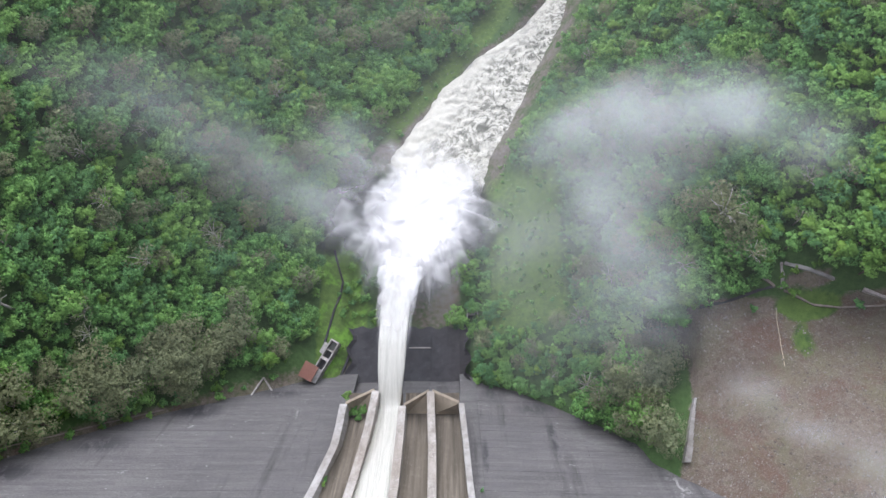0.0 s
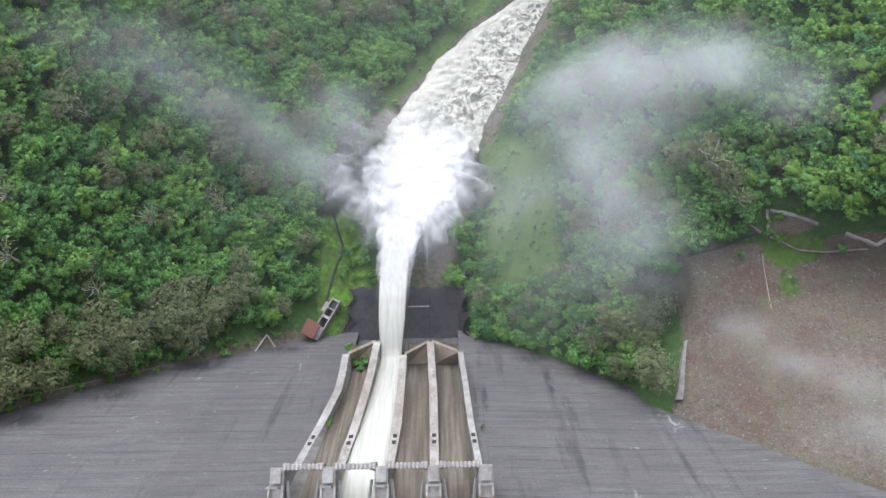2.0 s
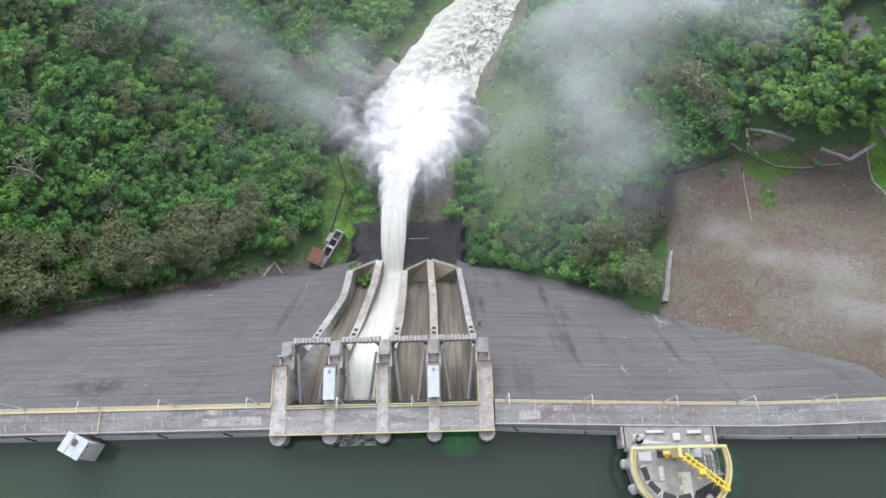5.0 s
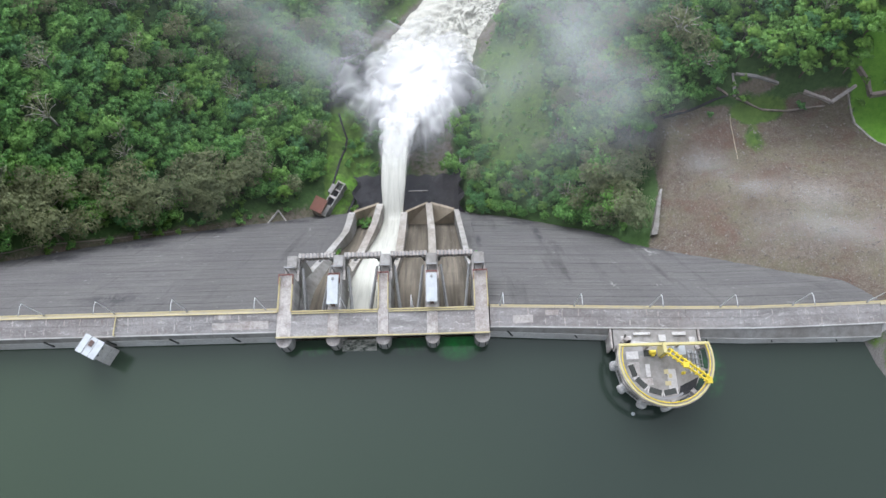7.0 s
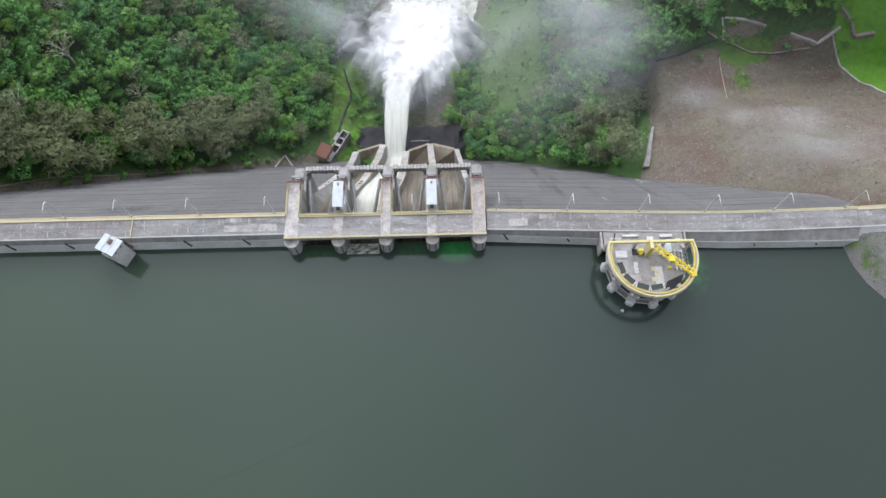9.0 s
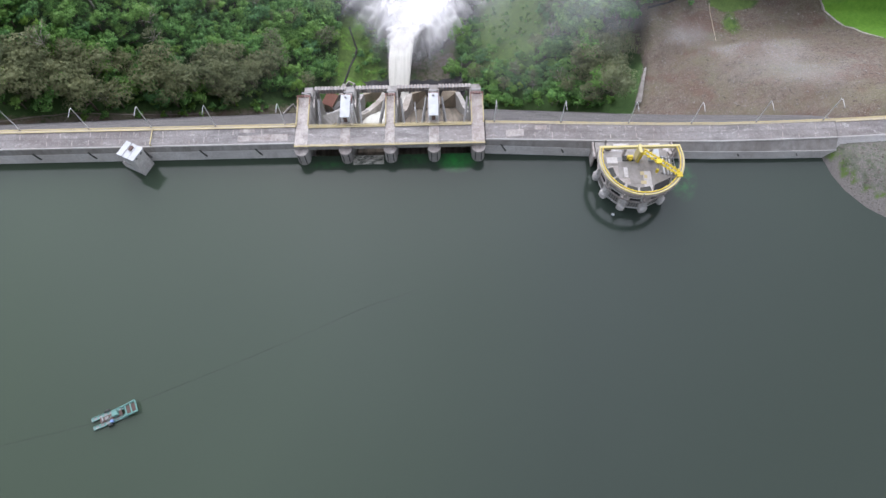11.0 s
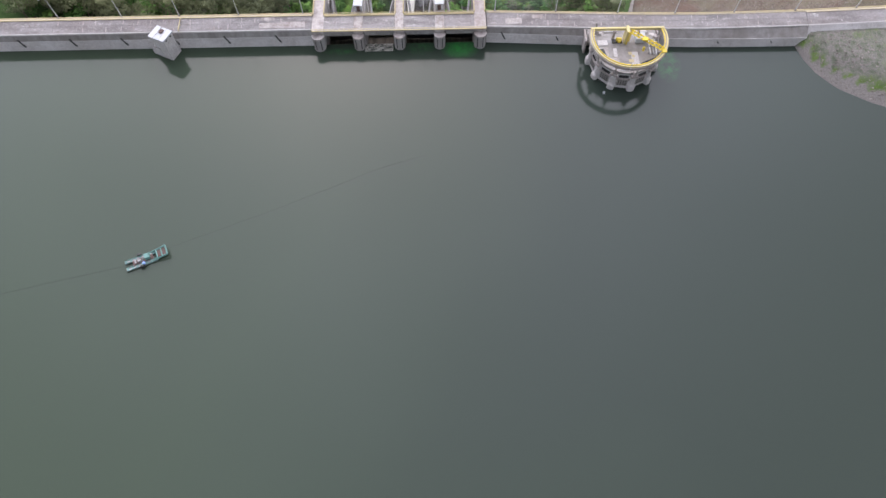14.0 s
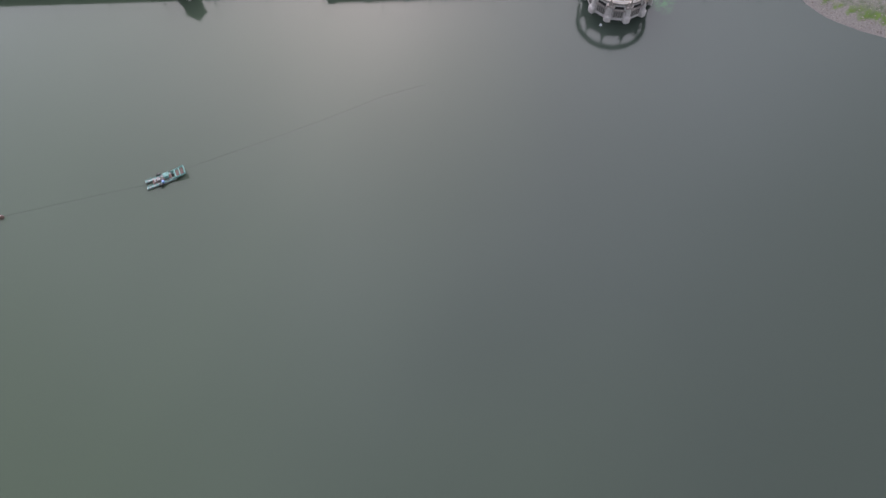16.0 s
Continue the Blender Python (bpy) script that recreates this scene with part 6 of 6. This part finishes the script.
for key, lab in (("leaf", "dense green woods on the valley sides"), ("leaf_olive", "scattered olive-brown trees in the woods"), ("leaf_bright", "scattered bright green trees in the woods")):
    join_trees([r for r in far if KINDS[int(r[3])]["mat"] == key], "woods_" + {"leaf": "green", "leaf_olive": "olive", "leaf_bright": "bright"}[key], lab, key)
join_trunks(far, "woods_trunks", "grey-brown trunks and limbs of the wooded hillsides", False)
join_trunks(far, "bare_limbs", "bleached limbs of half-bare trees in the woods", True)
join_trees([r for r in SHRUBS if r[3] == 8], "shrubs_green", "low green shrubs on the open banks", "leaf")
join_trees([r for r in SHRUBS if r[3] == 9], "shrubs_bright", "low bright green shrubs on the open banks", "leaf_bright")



# ---- stones ----
def build_stones():
    """Loose stones on the bare slope, the shores and along the dam's foot."""
    g = np.random.default_rng(5)
    base = np.array([(1, 0, 0), (-1, 0, 0), (0, 1, 0), (0, -1, 0), (0, 0, 1), (0, 0, -1)], float)
    tri = np.array([(0, 2, 4), (2, 1, 4), (1, 3, 4), (3, 0, 4), (2, 0, 5), (1, 2, 5), (3, 1, 5), (0, 3, 5)])
    n, slope = 14000, 15000
    x = np.concatenate([g.uniform(-150, 165, n), g.uniform(64, 165, slope)])
    y = np.concatenate([g.uniform(-75, 215, n), g.uniform(-62, 60, slope)])
    n += slope
    z = land(x, y)
    cv = cover_weights(x, y, z)
    keep = (np.maximum(cv[:, 1], cv[:, 2]) > 0.4) & (z > -0.4 - 1000 * (y > -31)) & ((z > face_z(x, y) - 0.2) | (x > 104) | (y > 45))
    vs, fs, k = [], [], 0
    for i in np.nonzero(keep)[0]:
        s = 0.13 + 0.26 * g.random() ** 3 + (0.25 * g.random() if x[i] < -30 else 0)
        v = base * (1 + 0.25 * g.normal(size=(6, 1))) * s * (1, 0.8 + 0.5 * g.random(), 0.4)
        an = g.random() * 6.28
        c, sn = math.cos(an), math.sin(an)
        vs.append(np.stack([v[:, 0] * c - v[:, 1] * sn + x[i], v[:, 0] * sn + v[:, 1] * c + y[i], v[:, 2] + z[i] + 0.1 * s], 1))
        fs.append(tri + k)
        k += 6
    m = Mat("loose_stone", 0.9, 0, 0.2)
    geo = m.node("ShaderNodeNewGeometry")
    c = m.mix(m.span(geo.outputs["Random Per Island"], 0, 1), (0.09, 0.075, 0.065), (0.235, 0.215, 0.195))
    m.colour(c)
    me = raw("loose_stones", np.concatenate(vs), np.concatenate(fs), m.m)
    tagged(new("loose_stones", me), "loose grey and brown stones on bare ground", "stones", kind="stuff")


build_stones()

# bushes that have taken root in the unused bay and beside its wall
for x, y, z, k, s in ((-27.4, 25.6, -60.2, 8, 1.3), (-24.6, 26.2, -60.8, 8, 1.4), (-25.6, 23.6, -58.4, 8, 1.0), (-29.8, 30.4, -58.6, 9, 1.3), (-31.0, 3.4, -31.8, 8, 0.6), (-30.8, 4.6, -33.2, 8, 0.7), (11.4, 2.0, -30.0, 8, 0.5)):
    bush = thing("bush", "green bush rooted in the concrete of the spillway", "bush", "spillway bushes", at=(x, y, z))
    bush.scale = (s,) * 3
    o = new("foliage", KINDS[k]["crown_me"])
    o.parent = bush
    o = new("stem", KINDS[k]["trunk_me"])
    o.parent = bush

# ---- the jet and its spray ----
def jet_centre(y):
    """Height of the stream's top along its way, down the chute and through the air."""
    if y < 30:
        return chute_floor(y) + np.interp(y, [-22, -10, 22, 30], [2.2, 1.8, 3.0, 4.5])
    u = y - 30
    return chute_floor(30) + 4.5 + 0.25 * u - 0.0128 * u * u


def build_jet():
    v, f = [], []
    ys = np.concatenate([np.arange(-23, 30, 1.0), np.arange(30, 99, 0.8)])
    n = 30
    for y in ys:
        if y < 27:
            xa, xb = wall_x(1, y) + 1.1, wall_x(2, y) - 1.1
            th = 2.0
        else:
            c = (wall_x(1, 30) + wall_x(2, 30)) / 2
            w = np.interp(y, [27, 40, 70, 86, 103], [6.6, 8.8, 10.2, 12.5, 19.0])
            c += np.interp(y, [27, 70, 103], [0, 0.9, 3.6])
            xa, xb = c - w / 2, c + w / 2
            th = 2.2 + 2.4 * (y - 27) / 70
        zc = float(jet_centre(y))
        loose = max(0.0, y - 34) / 70
        for k in range(n):
            a = 2 * math.pi * k / n
            cx, cz = math.cos(a), math.sin(a)
            e = 1.0 + 0.16 * loose * noise.noise(Vector((y * 0.22, k * 1.7, 0))) + 0.05 * loose * noise.noise(Vector((y * 0.9, k * 3.7, 5)))
            x = (xa + xb) / 2 + (xb - xa) / 2 * e * math.copysign(abs(cx) ** (0.35 if y < 30 else 0.7), cx)
            z = zc - th / 2 + th / 2 * math.copysign(abs(cz) ** 0.7, cz)
            p = Vector((x * 0.9, y * 0.10, z * 0.3))
            z += (0.22 + 0.6 * loose) * noise.fractal(p, 0.7, 2.0, 4) * (cz > -0.2)
            v.append((x, y, z))
    m = len(ys)
    for i in range(m - 1):
        for k in range(n):
            f.append((i * n + k, i * n + (k + 1) % n, (i + 1) * n + (k + 1) % n, (i + 1) * n + k))
    me = raw("water_jet", v, f, M["jet"], True)
    tagged(new("water_jet", me), "white water jet racing down the open spillway bay", "water jet", kind="stuff")


build_jet()


def add_layer(store, x, y, z, coords, dens):
    """One wavy layer of spray on a grid; keeps only the cells that hold any."""
    ny, nx = x.shape
    i = (np.arange(ny - 1)[:, None] * nx + np.arange(nx - 1)[None, :])
    keep = (dens[:-1, :-1] + dens[1:, :-1] + dens[:-1, 1:] + dens[1:, 1:]) > 0.02
    i = i[keep]
    faces = np.stack([i, i + 1, i + nx + 1, i + nx], 1)
    used = np.unique(faces)
    remap = np.zeros(nx * ny, int)
    remap[used] = np.arange(len(used))
    pts = np.stack([x.ravel(), y.ravel(), z.ravel()], 1)[used]
    col = np.concatenate([coords.reshape(-1, 3), dens.reshape(-1, 1)], 1)[used]
    store.append((pts, remap[faces], col))


def finish_spray(store, name, label, mat="spray"):
    n, P, F, C = 0, [], [], []
    for p, f, c in store:
        P.append(p), F.append(f + n), C.append(c)
        n += len(p)
    me = raw(name, np.concatenate(P), np.concatenate(F), M[mat], True)
    at = me.color_attributes.new("mist", "FLOAT_COLOR", "POINT")
    at.data.foreach_set("color", np.concatenate(C).astype(np.float32).ravel())
    return tagged(new(name, me), label, "spray", kind="stuff")


def mist_bank(name, label, blobs, layers, gap, seed, scale=0.03, grid=2.5, most=0.7, stretch=(1.0, 1.0), warp=9.0, clear=14.0):
    """Layers of hanging mist over soft ellipses: centre x, y, z, half-widths along x and y, thickness 0 to 1."""
    B = np.array(blobs)
    x0, x1 = (B[:, 0] - 2.2 * B[:, 3]).min(), (B[:, 0] + 2.2 * B[:, 3]).max()
    y0, y1 = (B[:, 1] - 2.2 * B[:, 4]).min(), (B[:, 1] + 2.2 * B[:, 4]).max()
    x, y = np.meshgrid(np.arange(x0, x1 + grid, grid), np.arange(y0, y1 + grid, grid))
    store = []
    for k in range(layers):
        wx = x + warp * fbm(x, y, 24.0, 3, seed + 0.4 * k)
        wy = y + warp * fbm(x, y, 21.0, 3, seed + 5.0 + 0.4 * k)
        d = np.zeros_like(x)
        zs, ws = np.zeros_like(x), np.full_like(x, 1e-6)
        for bx, by, bz, rx, ry, amt in B:
            r2 = ((wx - bx) / rx) ** 2 + ((wy - by) / ry) ** 2
            g = np.exp(-1.1 * r2) * smooth01(4.6, 2.5, r2)
            d, zs, ws = d + amt * g, zs + np.exp(-0.5 * r2) * bz, ws + np.exp(-0.5 * r2)
        d = np.minimum(d, most)
        z = zs / ws + gap * (k - (layers - 1) / 2) + 1.5 * fbm(x, y, 16.0, 2, seed + 3 * k)
        z = np.maximum(z, land(x.ravel(), y.ravel()).reshape(x.shape) + clear + 0.6 * gap * k)
        coords = np.stack([x * scale * stretch[0], y * scale * stretch[1], np.full_like(x, 0.22 * k + seed)], 2)
        coords[:, :, 0] += 0.25 * fbm(x, y, 30.0, 2, seed)
        add_layer(store, x, y, z, coords, 1 - (1 - d) ** (1.0 / layers))
    return finish_spray(store, name, label, "mist")


mist_bank("mist_bank_east", "large grey-white bank of drifting spray above the wooded slope",
          [(41, 114, -34, 10, 11, 0.42), (56, 122, -32, 13, 11, 0.40), (75, 120, -28, 14, 10, 0.32), (94, 110, -22, 13, 9, 0.34), (109, 97, -14, 10, 8, 0.32), (66, 106, -34, 22, 15, 0.40), (88, 112, -26, 16, 9, 0.24), (50, 92, -42, 11, 16, 0.38), (57, 74, -38, 11, 14, 0.32), (59, 57, -34, 12, 10, 0.22), (66, 50, -32, 10, 8, 0.18), (44, 48, -54, 26, 14, 0.14), (28, 90, -70, 13, 24, 0.30)], 3, 3.0, 3.0, 0.034, most=0.72, warp=6.0)
mist_bank("mist_trail", "thin trail of drifting spray across the bare embankment",
          [(86, 26, -25, 6, 4, 0.22), (95, 17, -18, 6, 4, 0.24), (104, 8, -10, 7, 5, 0.22), (103, -5, -2, 18, 6, 0.20)], 2, 1.6, 8.0, 0.05, most=0.46, warp=5.0, clear=3.0)
mist_bank("mist_wisps_west", "thin grey wisps of spray drifting into the woods",
          [(-48, 104, -70, 13, 13, 0.42), (-38, 128, -76, 14, 14, 0.24), (-108, 124, -14, 22, 9, 0.10), (-88, 118, -30, 15, 10, 0.15), (-68, 111, -50, 13, 10, 0.26)], 3, 2.0, 14.0, 0.04, most=0.5, warp=6.0)
mist_bank("valley_haze", "faint haze of spray hanging in the valley",
          [(-90, 150, -10, 120, 90, 0.025), (100, 150, 0, 120, 90, 0.03), (0, 120, -50, 90, 80, 0.05)], 1, 5.0, 21.0, 0.010, 6.0, most=0.13, clear=18.0)


def jet_sheath():
    """Loose spray torn off round the falling jet."""
    store = []
    a, yy = np.meshgrid(np.linspace(0, math.pi, 25), np.arange(44, 97, 1.0))
    c = (wall_x(1, 30) + wall_x(2, 30)) / 2 + np.interp(yy, [27, 70, 103], [0, 1.2, 4.6])
    w = np.interp(yy, [44, 70, 86, 97], [5.2, 7.4, 11.0, 17.0]) * (1 + 0.12 * fbm(yy * 1.0, a * 9.0, 5.0, 2, 1.0))
    zc = np.array([float(jet_centre(v)) for v in yy[:, 0]])[:, None] - 1.0
    x = c - w * np.cos(a)
    z = zc + 0.28 * w * np.sin(a)
    d = np.interp(yy, [44, 60, 85, 97], [0.0, 0.35, 1.0, 1.2]) * np.sin(a) ** 0.7
    coords = np.stack([x * 0.22, yy * 0.05, z * 0.1], 2)
    add_layer(store, x, yy, z, coords, d * smooth01(97, 92, yy))
    finish_spray(store, "jet_spray", "torn spray round the falling jet")


jet_sheath()


def plunge_spray():
    """The burst where the jet meets the pool: nested billowing shells with ragged edges."""
    store = []
    for k in range(4):
        cx, cy = -4.0 - 1.6 * k, 106.0 - 1.0 * k
        R = 20.0 + 5.0 * k
        th, r = np.meshgrid(np.linspace(0, 2 * math.pi, 161), np.linspace(0, 1.0, 48))
        px, py = cx + R * np.cos(th), cy + R * np.sin(th)
        lobes = 1 + 0.16 * fbm(px, py, 17.0, 3, 1.3 * k) + 0.13 * fbm(px, py, 6.0, 2, 4.0 + k)
        wx, wy = np.where(np.cos(th) < 0, 1.05 + 0.08 * k, 0.98) * (1 - 0.45 * np.maximum(0, -np.sin(th)) * r), np.where(np.sin(th) < 0, 1.25, 1.15)
        x = cx + R * r * lobes * np.cos(th) * wx
        y = cy + R * r * lobes * np.sin(th) * wy
        h = (9.0 + 4.0 * k) * np.clip(1 - r ** 3.0, 0, 1)
        rough = 0.10 + 0.05 * k
        z = floor_z(cy) + 1.0 + 0.4 * k + h * (1 + rough * fbm(x, y, 9.0, 3, k)) + (0.35 + 0.2 * k) * fbm(x, y, 3.4, 3, 5.0 + k) * (r < 0.97)
        z = np.maximum(z, land(x.ravel(), y.ravel()).reshape(x.shape) + 1.0)
        dens = (14.0, 2.2, 1.0, 0.7)[k] * smooth01(1.0, (0.6, 0.45, 0.4, 0.35)[k], r) * (smooth01(0.3, 0.8, r) if k > 1 else 1.0) * np.where(np.sin(th) > 0, 1 - 0.75 * np.sin(th) * r, 1)
        coords = np.stack([x * 0.075, y * 0.075, z * 0.09 + 1.7 * k], 2)
        coords[:, :, 0] += 0.5 * fbm(x, y, 12.0, 2, 9.0 + k)
        if k > 1:
            # the outer veils are drawn out along their flight
            coords = np.stack([2.6 * np.cos(th) + 1.3 * k, 2.6 * np.sin(th), 1.1 * r + 0.35 * fbm(x, y, 10.0, 2, 2.0 + k)], 2)
        add_layer(store, x, y, z, coords, dens)
    finish_spray(store, "plunge_spray", "white burst of spray where the jet hits the pool")


plunge_spray()
